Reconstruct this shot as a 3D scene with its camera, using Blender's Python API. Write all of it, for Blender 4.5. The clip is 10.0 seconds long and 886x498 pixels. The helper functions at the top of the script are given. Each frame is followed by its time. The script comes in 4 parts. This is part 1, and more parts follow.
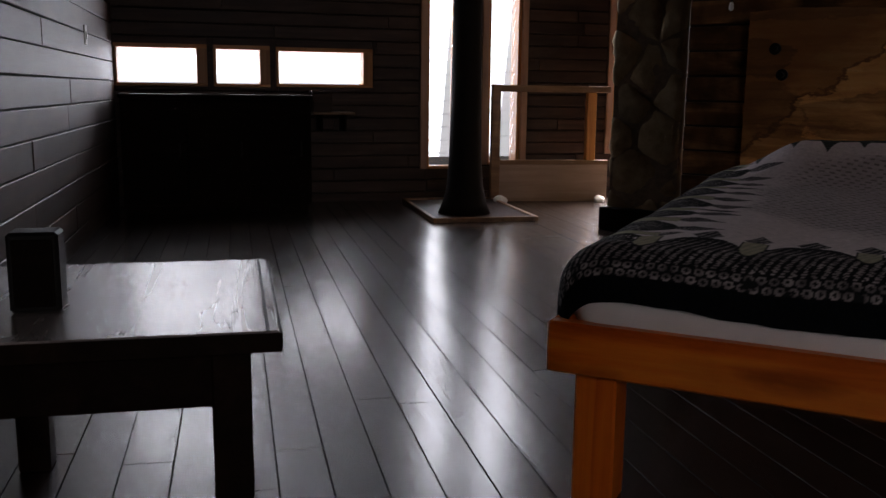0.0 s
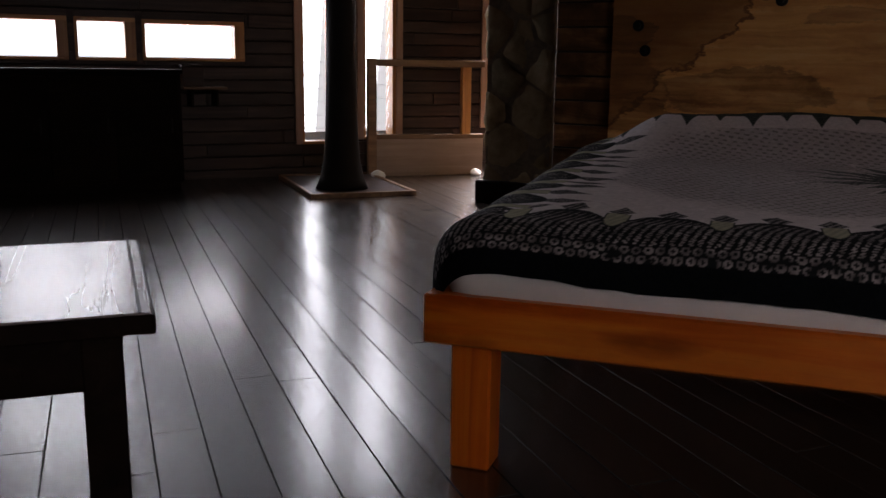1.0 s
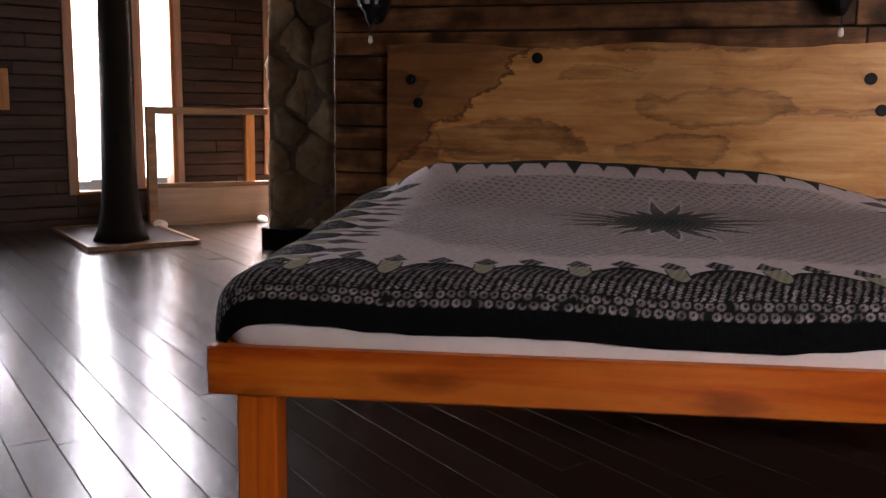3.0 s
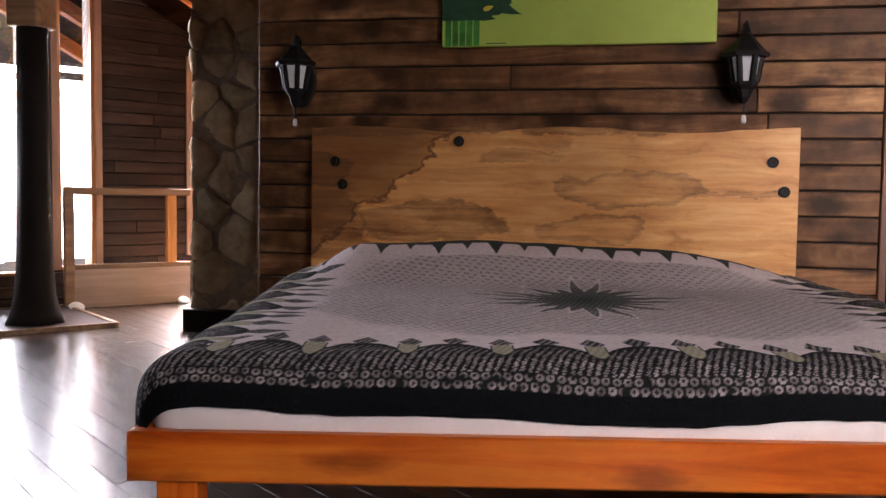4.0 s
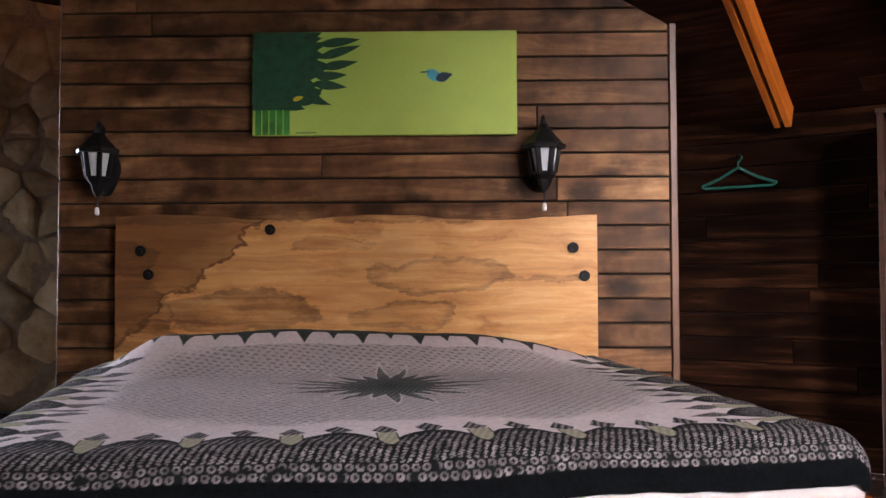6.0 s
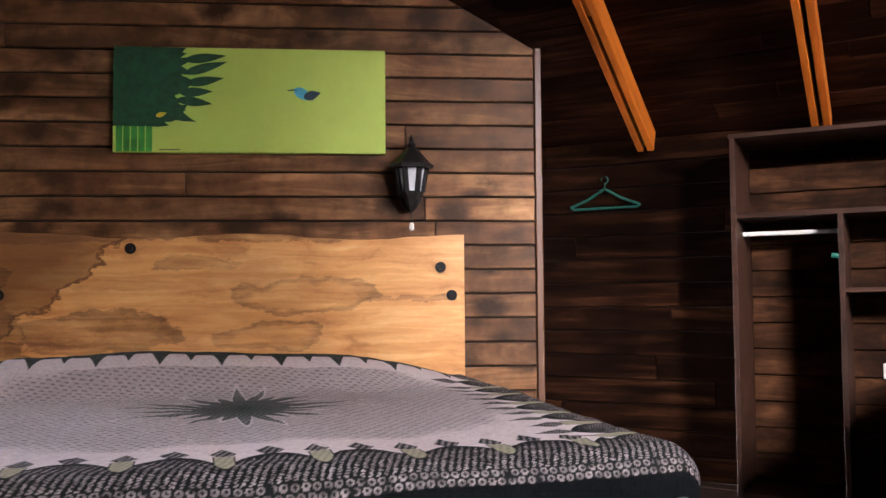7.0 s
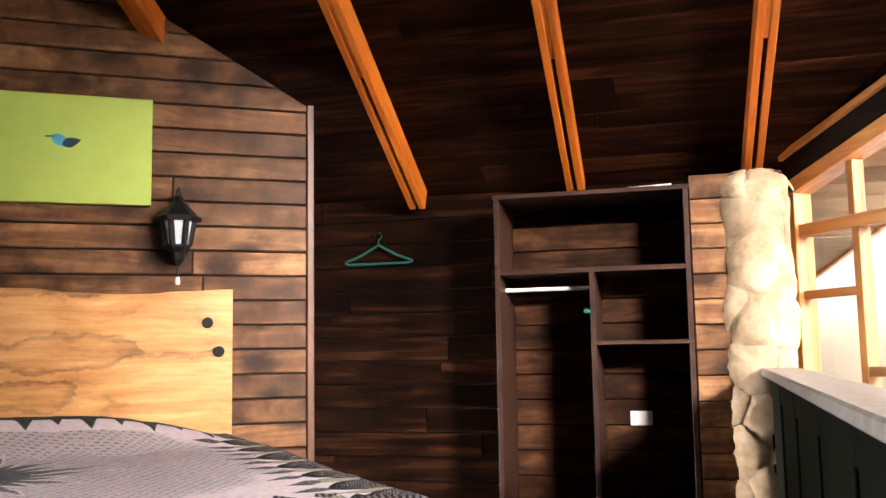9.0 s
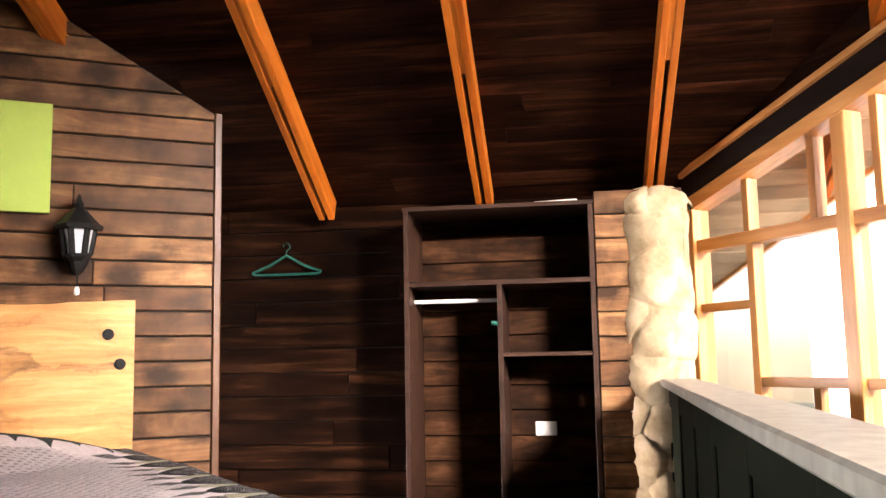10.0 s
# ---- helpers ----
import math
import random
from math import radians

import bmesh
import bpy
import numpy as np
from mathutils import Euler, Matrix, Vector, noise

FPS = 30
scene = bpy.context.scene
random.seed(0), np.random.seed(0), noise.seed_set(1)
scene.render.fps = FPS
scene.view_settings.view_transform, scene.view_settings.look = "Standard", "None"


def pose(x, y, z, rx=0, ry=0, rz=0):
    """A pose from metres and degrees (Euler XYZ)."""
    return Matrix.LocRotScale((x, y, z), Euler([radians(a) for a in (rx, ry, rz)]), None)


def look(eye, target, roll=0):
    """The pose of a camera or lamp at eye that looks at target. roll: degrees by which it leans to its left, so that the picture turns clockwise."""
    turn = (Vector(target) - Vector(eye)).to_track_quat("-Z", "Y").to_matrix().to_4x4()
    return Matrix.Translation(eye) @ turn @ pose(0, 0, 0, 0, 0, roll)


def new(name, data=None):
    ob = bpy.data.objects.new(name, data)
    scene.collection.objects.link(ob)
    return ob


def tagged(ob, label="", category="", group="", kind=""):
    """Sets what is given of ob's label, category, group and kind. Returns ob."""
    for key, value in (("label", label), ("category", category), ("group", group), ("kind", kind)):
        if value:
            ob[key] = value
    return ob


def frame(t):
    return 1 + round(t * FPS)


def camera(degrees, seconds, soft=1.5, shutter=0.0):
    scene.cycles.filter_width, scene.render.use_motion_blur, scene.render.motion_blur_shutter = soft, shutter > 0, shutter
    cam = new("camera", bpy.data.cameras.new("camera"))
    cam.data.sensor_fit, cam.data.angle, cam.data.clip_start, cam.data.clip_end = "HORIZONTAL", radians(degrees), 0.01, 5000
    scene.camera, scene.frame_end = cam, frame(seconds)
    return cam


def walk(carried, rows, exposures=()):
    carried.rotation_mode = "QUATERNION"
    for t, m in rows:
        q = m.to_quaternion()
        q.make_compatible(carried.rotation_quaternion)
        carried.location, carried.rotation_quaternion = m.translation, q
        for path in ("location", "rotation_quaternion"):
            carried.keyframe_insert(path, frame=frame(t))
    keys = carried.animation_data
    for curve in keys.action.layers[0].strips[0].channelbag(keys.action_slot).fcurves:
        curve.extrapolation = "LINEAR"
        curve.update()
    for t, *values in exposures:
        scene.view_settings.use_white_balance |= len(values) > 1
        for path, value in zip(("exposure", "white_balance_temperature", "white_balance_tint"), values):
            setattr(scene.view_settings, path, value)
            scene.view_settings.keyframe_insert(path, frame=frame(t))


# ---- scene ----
cam = camera(52.0, 10.0)

PATH = [
    (0, (0.134, 0.251, 0.873), (-1.054, 1.823, 0.53), 0.7),
    (0.5, (0.143, 0.248, 0.874), (-0.938, 1.886, 0.487), 0.7),
    (1, (0.156, 0.238, 0.879), (-0.807, 1.946, 0.484), 0.8),
    (1.5, (0.172, 0.224, 0.885), (-0.696, 1.983, 0.495), 0.7),
    (2, (0.196, 0.202, 0.897), (-0.567, 2.01, 0.512), 0.3),
    (2.5, (0.218, 0.177, 0.908), (-0.429, 2.034, 0.546), 0.0),
    (3.8, (0.238, 0.118, 0.92), (-0.196, 2.064, 0.769), 1.3),
    (4, (0.24, 0.116, 0.921), (-0.16, 2.072, 0.798), 0.8),
    (4.5, (0.244, 0.113, 0.915), (-0.052, 2.09, 0.855), 0.7),
    (5, (0.263, 0.127, 0.913), (0.035, 2.114, 0.908), 0.4),
    (5.5, (0.301, 0.133, 0.912), (0.15, 2.127, 0.953), 0.1),
    (7, (0.485, 0.13, 0.915), (0.659, 2.119, 1.031), -0.4),
    (7.5, (0.536, 0.115, 0.917), (0.817, 2.091, 1.049), -0.3),
    (8, (0.556, 0.101, 0.913), (0.937, 2.057, 1.08), -0.5),
    (8.5, (0.562, 0.09, 0.916), (1.069, 2.014, 1.116), -0.7),
    (9, (0.556, 0.087, 0.926), (1.182, 1.973, 1.151), -1.0),
    (9.5, (0.549, 0.082, 0.933), (1.26, 1.937, 1.171), -1.1),
    (10, (0.539, 0.077, 0.934), (1.355, 1.886, 1.177), -1.1),
]

EXPOSURES = [(0.0, -2.15, 6600, 22), (1.5, -1.65, 6800, 24), (2.5, -0.95, 6900, 27), (4.0, 0.3, 6700, 27), (5.5, 0.65, 6400, 24), (7.5, 1.25, 6300, 22), (10.0, 1.8, 6900, 20)]
walk(cam, [(t, look(eye, target, roll)) for t, eye, target, roll in PATH], EXPOSURES)

# ---- world and daylight ----
world = bpy.data.worlds.new("sky")
scene.world = world
world.use_nodes = True
wn = world.node_tree
sky = wn.nodes.new("ShaderNodeTexSky")
sky.sky_type = "NISHITA"
sky.sun_disc = False
sky.sun_elevation, sky.sun_rotation = radians(48), radians(80)
wn.links.new(sky.outputs[0], wn.nodes["Background"].inputs[0])
wn.nodes["Background"].inputs[1].default_value = 0.08
sun = new("sun", bpy.data.lights.new("sun", "SUN"))
sun.data.energy, sun.data.angle, sun.data.color = 1.6, radians(15), (1.0, 0.94, 0.84)
sun.matrix_world = look((30, 8, 34), (0, 4, 0))
GLOW_LEFT, GLOW_RIGHT, PANE_LEFT, SKY_REAR, SKY_SIDE = 6.5, 2.8, 28.0, 180.0, 120.0


# ---- node helpers ----
def material(name):
    m = bpy.data.materials.new(name)
    m.use_nodes = True
    return m, m.node_tree.nodes, m.node_tree.links, m.node_tree.nodes["Principled BSDF"]


def ramp(nodes, stops):
    r = nodes.new("ShaderNodeValToRGB")
    el = r.color_ramp.elements
    while len(el) < len(stops):
        el.new(0.5)
    for e, (p, c) in zip(el, stops):
        e.position, e.color = p, (*c, 1)
    return r


def noise_tex(nodes, links, vec, scale, detail=4, rough=0.55, distort=0.0):
    n = nodes.new("ShaderNodeTexNoise")
    n.inputs["Scale"].default_value = scale
    n.inputs["Detail"].default_value = detail
    n.inputs["Roughness"].default_value = rough
    n.inputs["Distortion"].default_value = distort
    links.new(vec, n.inputs["Vector"])
    return n


def mix(nodes, links, a, b, fac, mode="MIX"):
    n = nodes.new("ShaderNodeMix")
    n.data_type, n.blend_type = "RGBA", mode
    for sock, v in ((n.inputs[0], fac), (n.inputs[6], a), (n.inputs[7], b)):
        if isinstance(v, (int, float)):
            sock.default_value = v
        elif isinstance(v, tuple):
            sock.default_value = (*v, 1)
        else:
            links.new(v, sock)
    return n.outputs[2]


def bump(nodes, links, height, strength, dist, bsdf):
    b = nodes.new("ShaderNodeBump")
    b.inputs["Strength"].default_value, b.inputs["Distance"].default_value = strength, dist
    links.new(height, b.inputs["Height"])
    links.new(b.outputs[0], bsdf.inputs["Normal"])


def wood(name, dark, mid, light, axis=0, rough=0.55, grain=14.0, knots=0.5, stain=0.6, coat=0.0, islands=False, gloss_vary=0.13, relief=0.35, spec=0.5, knot=(0.05, 0.2), blot_run=2.0, run=0.07, knot_freq=0.55, knot_run=3.2):
    """Sawn wood with grain along one local axis, knots, dark stains and a shift of tone from piece to piece."""
    m, nodes, links, bsdf = material(name)
    tc = nodes.new("ShaderNodeTexCoord")
    if islands:
        rnd = nodes.new("ShaderNodeNewGeometry").outputs["Random Per Island"]
    else:
        rnd = nodes.new("ShaderNodeObjectInfo").outputs["Random"]
    off = nodes.new("ShaderNodeVectorMath")
    off.operation = "SCALE"
    off.inputs[0].default_value = (37.0, 53.0, 71.0)
    links.new(rnd, off.inputs["Scale"])
    add = nodes.new("ShaderNodeVectorMath")
    links.new(tc.outputs["Object"], add.inputs[0])
    links.new(off.outputs[0], add.inputs[1])
    mp = nodes.new("ShaderNodeMapping")
    sc = [grain, grain, grain]
    sc[axis] = grain * run
    mp.inputs["Scale"].default_value = sc
    links.new(add.outputs[0], mp.inputs["Vector"])
    g = noise_tex(nodes, links, mp.outputs[0], 1.0, 7, 0.62, 0.9)
    blot = nodes.new("ShaderNodeMapping")
    bs = [5.0, 5.0, 5.0]
    bs[axis] = blot_run
    blot.inputs["Scale"].default_value = bs
    links.new(add.outputs[0], blot.inputs["Vector"])
    st = noise_tex(nodes, links, blot.outputs[0], 1.2, 5, 0.6)
    kn = nodes.new("ShaderNodeMapping")
    ks = [9.0, 9.0, 9.0]
    ks[axis] = knot_run
    kn.inputs["Scale"].default_value = ks
    links.new(add.outputs[0], kn.inputs["Vector"])
    vo = nodes.new("ShaderNodeTexVoronoi")
    vo.inputs["Scale"].default_value = knot_freq
    warp = noise_tex(nodes, links, kn.outputs[0], 1.6, 3, 0.6)
    wv = nodes.new("ShaderNodeVectorMath")
    wv.operation = "MULTIPLY_ADD"
    links.new(warp.outputs[1], wv.inputs[0])
    wv.inputs[1].default_value = (0.7, 0.7, 0.7)
    links.new(kn.outputs[0], wv.inputs[2])
    links.new(wv.outputs[0], vo.inputs["Vector"])
    base = ramp(nodes, [(0.28, dark), (0.5, mid), (0.74, light)])
    links.new(g.outputs[0], base.inputs[0])
    stain_r = ramp(nodes, [(0.34, (1, 1, 1)), (0.62, (0, 0, 0))])
    links.new(st.outputs[0], stain_r.inputs[0])
    darker = tuple(c * 0.42 for c in dark)
    stf = nodes.new("ShaderNodeMath")
    stf.operation = "MULTIPLY"
    links.new(stain_r.outputs[0], stf.inputs[0])
    stf.inputs[1].default_value = stain
    col = mix(nodes, links, base.outputs[0], darker, stf.outputs[0])
    kr = ramp(nodes, [(knot[0], (1, 1, 1)), (knot[1], (0, 0, 0))])
    links.new(vo.outputs["Distance"], kr.inputs[0])
    kf = nodes.new("ShaderNodeMath")
    kf.operation = "MULTIPLY"
    links.new(kr.outputs[0], kf.inputs[0])
    kf.inputs[1].default_value = knots
    col = mix(nodes, links, col, darker, kf.outputs[0])
    hsv = nodes.new("ShaderNodeHueSaturation")
    links.new(col, hsv.inputs["Color"])
    vr = nodes.new("ShaderNodeMapRange")
    vr.inputs[3].default_value, vr.inputs[4].default_value = 0.72, 1.25
    links.new(rnd, vr.inputs[0])
    links.new(vr.outputs[0], hsv.inputs["Value"])
    links.new(hsv.outputs[0], bsdf.inputs["Base Color"])
    rr = nodes.new("ShaderNodeMapRange")
    rr.inputs[3].default_value, rr.inputs[4].default_value = rough - gloss_vary, rough + gloss_vary
    links.new(g.outputs[0], rr.inputs[0])
    links.new(rr.outputs[0], bsdf.inputs["Roughness"])
    bsdf.inputs["Specular IOR Level"].default_value = spec
    bsdf.inputs["Coat Weight"].default_value = coat
    bsdf.inputs["Coat Roughness"].default_value = max(0.18, rough - 0.06)
    bump(nodes, links, g.outputs[0], relief, 0.004, bsdf)
    return m


def plain(name, color, rough=0.5, metal=0.0, vary=0.25, scale=18.0, relief=0.15, spec=0.5):
    m, nodes, links, bsdf = material(name)
    tc = nodes.new("ShaderNodeTexCoord")
    n = noise_tex(nodes, links, tc.outputs["Object"], scale, 6, 0.6)
    r = ramp(nodes, [(0.3, tuple(c * (1 - vary) for c in color)), (0.7, tuple(min(1, c * (1 + vary)) for c in color))])
    links.new(n.outputs[0], r.inputs[0])
    links.new(r.outputs[0], bsdf.inputs["Base Color"])
    rr = nodes.new("ShaderNodeMapRange")
    rr.inputs[3].default_value, rr.inputs[4].default_value = max(0.03, rough - 0.1), min(1, rough + 0.1)
    links.new(n.outputs[0], rr.inputs[0])
    links.new(rr.outputs[0], bsdf.inputs["Roughness"])
    bsdf.inputs["Metallic"].default_value = metal
    bsdf.inputs["Specular IOR Level"].default_value = spec
    bump(nodes, links, n.outputs[0], relief, 0.003, bsdf)
    return m


def glowing(name, a, b, strength, scale, low=1.0, z0=0.0, z1=1.0):
    """A bright outdoor distance: dimmer (low) below the height z0, the full sky above z1."""
    m, nodes, links, bsdf = material(name)
    tc = nodes.new("ShaderNodeTexCoord")
    n = noise_tex(nodes, links, tc.outputs["Object"], scale, 6, 0.65)
    r = ramp(nodes, [(0.36, a), (0.6, b)])
    links.new(n.outputs[0], r.inputs[0])
    links.new(r.outputs[0], bsdf.inputs["Emission Color"])
    sep = nodes.new("ShaderNodeSeparateXYZ")
    links.new(tc.outputs["Object"], sep.inputs[0])
    rise = nodes.new("ShaderNodeMapRange")
    rise.interpolation_type = "SMOOTHSTEP"
    for k, v in zip((1, 2, 3, 4), (z0, z1, strength * low, strength)):
        rise.inputs[k].default_value = v
    links.new(sep.outputs[2], rise.inputs[0])
    links.new(rise.outputs[0], bsdf.inputs["Emission Strength"])
    bsdf.inputs["Base Color"].default_value = (0, 0, 0, 1)
    bsdf.inputs["Specular IOR Level"].default_value = 0.0
    return m


# ---- materials ----
M_BEDWALL = wood("bed_wall_planks", (0.060, 0.024, 0.009), (0.165, 0.075, 0.030), (0.40, 0.22, 0.100), knots=0.97, stain=0.72, rough=0.55, grain=9.0, spec=0.2, knot=(0.16, 0.40), blot_run=6.0, run=0.16, knot_freq=0.62, relief=0.5, knot_run=6.0)
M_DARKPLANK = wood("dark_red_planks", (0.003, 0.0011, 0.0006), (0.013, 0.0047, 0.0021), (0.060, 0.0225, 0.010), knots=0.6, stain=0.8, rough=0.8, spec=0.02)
M_LOG = wood("grey_brown_boards", (0.024, 0.015, 0.012), (0.060, 0.036, 0.028), (0.105, 0.065, 0.050), knots=0.3, stain=0.5, rough=0.5, spec=0.3)
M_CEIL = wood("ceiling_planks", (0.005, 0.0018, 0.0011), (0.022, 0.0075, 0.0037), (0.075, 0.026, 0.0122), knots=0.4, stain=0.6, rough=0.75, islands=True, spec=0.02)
# roof boards outside: the outdoor brightness is put into their pale colour
M_SOFFIT = wood("soffit_boards", (0.46, 0.33, 0.19), (0.60, 0.45, 0.28), (0.70, 0.55, 0.36), knots=0.3, stain=0.3, rough=0.6, islands=True)
M_BACKING = plain("dark_backing", (0.012, 0.008, 0.006), 0.8)
M_RAFTER = wood("orange_rafter", (0.30, 0.062, 0.006), (0.52, 0.135, 0.013), (0.64, 0.20, 0.026), knots=0.3, stain=0.25, rough=0.45, spec=0.3)
M_FRAME = wood("window_timber", (0.34, 0.12, 0.030), (0.53, 0.23, 0.060), (0.65, 0.33, 0.105), knots=0.2, stain=0.15, rough=0.4)
M_FRAMEZ = wood("window_timber_upright", (0.34, 0.12, 0.030), (0.53, 0.23, 0.060), (0.65, 0.33, 0.105), axis=2, knots=0.2, stain=0.15, rough=0.4)
M_FLOOR = wood("varnished_floor", (0.022, 0.0145, 0.0115), (0.033, 0.022, 0.0175), (0.050, 0.034, 0.027), knots=0.12, stain=0.12, rough=0.25, coat=0.6, gloss_vary=0.05, relief=0.03)
M_BED = wood("varnished_pine", (0.34, 0.042, 0.003), (0.68, 0.140, 0.008), (0.80, 0.240, 0.024), knots=0.66, stain=0.35, rough=0.38, coat=0.1, spec=0.3, knot=(0.10, 0.36), knot_freq=1.0)
M_BEDZ = wood("varnished_pine_upright", (0.29, 0.036, 0.003), (0.58, 0.115, 0.007), (0.70, 0.20, 0.02), axis=2, knots=0.5, stain=0.25, rough=0.38, coat=0.1, spec=0.35)
M_DARKWOOD = wood("dark_stained_wood", (0.004, 0.0025, 0.002), (0.009, 0.005, 0.0035), (0.018, 0.010, 0.007), knots=0.2, stain=0.3, rough=0.6, spec=0.06)
M_SHELF = wood("closet_wood", (0.013, 0.005, 0.0026), (0.030, 0.0125, 0.007), (0.060, 0.026, 0.0145), knots=0.3, stain=0.3, rough=0.5, spec=0.25)
M_CLOSETBACK = wood("closet_back_planks", (0.010, 0.004, 0.002), (0.050, 0.020, 0.0085), (0.13, 0.056, 0.024), knots=0.7, stain=0.75, rough=0.7, spec=0.08, knot=(0.1, 0.33), blot_run=4.0, run=0.13)
M_RAIL = wood("railing_wood", (0.12, 0.06, 0.028), (0.24, 0.13, 0.06), (0.36, 0.21, 0.10), knots=0.2, stain=0.3, rough=0.45)
M_RAILZ = wood("corner_strip_wood", (0.05, 0.016, 0.004), (0.11, 0.040, 0.009), (0.17, 0.068, 0.017), axis=2, knots=0.2, stain=0.3, rough=0.45)
M_PANELZ = wood("pale_casing", (0.30, 0.17, 0.11), (0.42, 0.26, 0.18), (0.52, 0.34, 0.25), axis=2, knots=0.1, stain=0.2, rough=0.5)
M_PANEL = wood("pale_board", (0.22, 0.15, 0.11), (0.34, 0.24, 0.18), (0.42, 0.31, 0.24), knots=0.1, stain=0.2, rough=0.5)
# table top: grey base lightened in place of the windows' reflection
M_TABLE = wood("table_top_paled_for_sheen", (0.15, 0.13, 0.125), (0.23, 0.205, 0.20), (0.30, 0.27, 0.265), knots=0.1, stain=0.2, rough=0.26, coat=1.0, gloss_vary=0.06, relief=0.05)
M_TRUNK = plain("black_trunk", (0.010, 0.0075, 0.0065), 0.7, scale=9, relief=0.5, spec=0.15)
M_BLACK = plain("black_metal", (0.008, 0.008, 0.008), 0.5, vary=0.4, spec=0.2)
M_FROST = plain("frosted_glass", (0.62, 0.65, 0.68), 0.3, vary=0.1)
M_WHITE = plain("white_plastic", (0.75, 0.74, 0.70), 0.4, vary=0.05)
M_SHEET = plain("white_sheet", (0.74, 0.71, 0.69), 0.85, vary=0.06, scale=7, relief=0.3)
M_CHROME = plain("bright_steel", (0.75, 0.76, 0.78), 0.25, metal=1.0, vary=0.1)
M_TEAL = plain("teal_plastic", (0.008, 0.075, 0.055), 0.45, spec=0.3)
M_GREENWALL = plain("dark_green_panel", (0.007, 0.0085, 0.0055), 0.7, vary=0.35, scale=6, spec=0.02)
M_CAP = plain("pale_cap", (0.24, 0.22, 0.18), 0.5, vary=0.3, spec=0.2)
M_LEFTGLOW = glowing("bright_greenery", (0.80, 0.93, 0.90), (0.95, 0.98, 1.0), GLOW_LEFT, 0.9, 0.55, 0.5, 3.0)
M_RIGHTGLOW = glowing("bright_sky_haze", (1.0, 0.93, 0.87), (1.0, 0.96, 0.91), GLOW_RIGHT, 0.25, 0.8, 2.0, 6.0)


def glass():
    m, nodes, links, bsdf = material("window_glass")
    bsdf.inputs["Transmission Weight"].default_value = 1.0
    bsdf.inputs["Roughness"].default_value = 0.02
    bsdf.inputs["IOR"].default_value = 1.45
    return m


M_GLASS = glass()


def stone_mat(name="field_stone", tones=((0.20, 0.14, 0.065), (0.37, 0.28, 0.15), (0.52, 0.43, 0.27)), low=0.65, high=1.3):
    m, nodes, links, bsdf = material(name)
    tc = nodes.new("ShaderNodeTexCoord")
    rnd = nodes.new("ShaderNodeObjectInfo").outputs["Random"]
    n = noise_tex(nodes, links, tc.outputs["Object"], 6.0, 8, 0.65)
    n2 = noise_tex(nodes, links, tc.outputs["Object"], 40.0, 6, 0.7)
    r = ramp(nodes, list(zip((0.3, 0.5, 0.72), tones)))
    links.new(n.outputs[0], r.inputs[0])
    hsv = nodes.new("ShaderNodeHueSaturation")
    links.new(r.outputs[0], hsv.inputs["Color"])
    vr = nodes.new("ShaderNodeMapRange")
    vr.inputs[3].default_value, vr.inputs[4].default_value = low, high
    links.new(rnd, vr.inputs[0])
    links.new(vr.outputs[0], hsv.inputs["Value"])
    links.new(hsv.outputs[0], bsdf.inputs["Base Color"])
    bsdf.inputs["Roughness"].default_value = 0.85
    bump(nodes, links, n2.outputs[0], 0.6, 0.006, bsdf)
    return m


M_STONE = stone_mat()
M_STONE_PALE = stone_mat("pale_stone", ((0.24, 0.165, 0.085), (0.42, 0.32, 0.19), (0.58, 0.48, 0.33)), 0.85, 1.12)
M_MORTAR = plain("mortar", (0.24, 0.19, 0.13), 0.95, scale=30, relief=0.5)


# ---- building helpers ----
def mesh_of(name, bm, mat):
    me = bpy.data.meshes.new(name)
    bm.to_mesh(me)
    bm.free()
    me.materials.append(mat)
    return me


def part(name, bm, mat, parent, label="", smooth=False):
    me = mesh_of(name, bm, mat)
    if smooth:
        for p in me.polygons:
            p.use_smooth = True
    ob = new(name, me)
    if parent is not None:
        ob.parent = parent
    if label:
        tagged(ob, label)
    return ob


def thing(name, m, label, category, group="", kind=""):
    ob = new(name)
    ob.empty_display_size = 0.1
    ob.matrix_world = m
    return tagged(ob, label, category, group, kind)


def box(x0, x1, y0, y1, z0, z1, bevel=0.0, bm=None, seg=1):
    bm = bm or bmesh.new()
    r = bmesh.ops.create_cube(bm, size=1.0)
    vs = r["verts"]
    for v in vs:
        v.co = ((x0 + x1) / 2 + v.co.x * (x1 - x0), (y0 + y1) / 2 + v.co.y * (y1 - y0), (z0 + z1) / 2 + v.co.z * (z1 - z0))
    if bevel:
        es = list({e for v in vs for e in v.link_edges})
        bmesh.ops.bevel(bm, geom=es, offset=bevel, segments=seg, profile=0.5, affect="EDGES")
    return bm


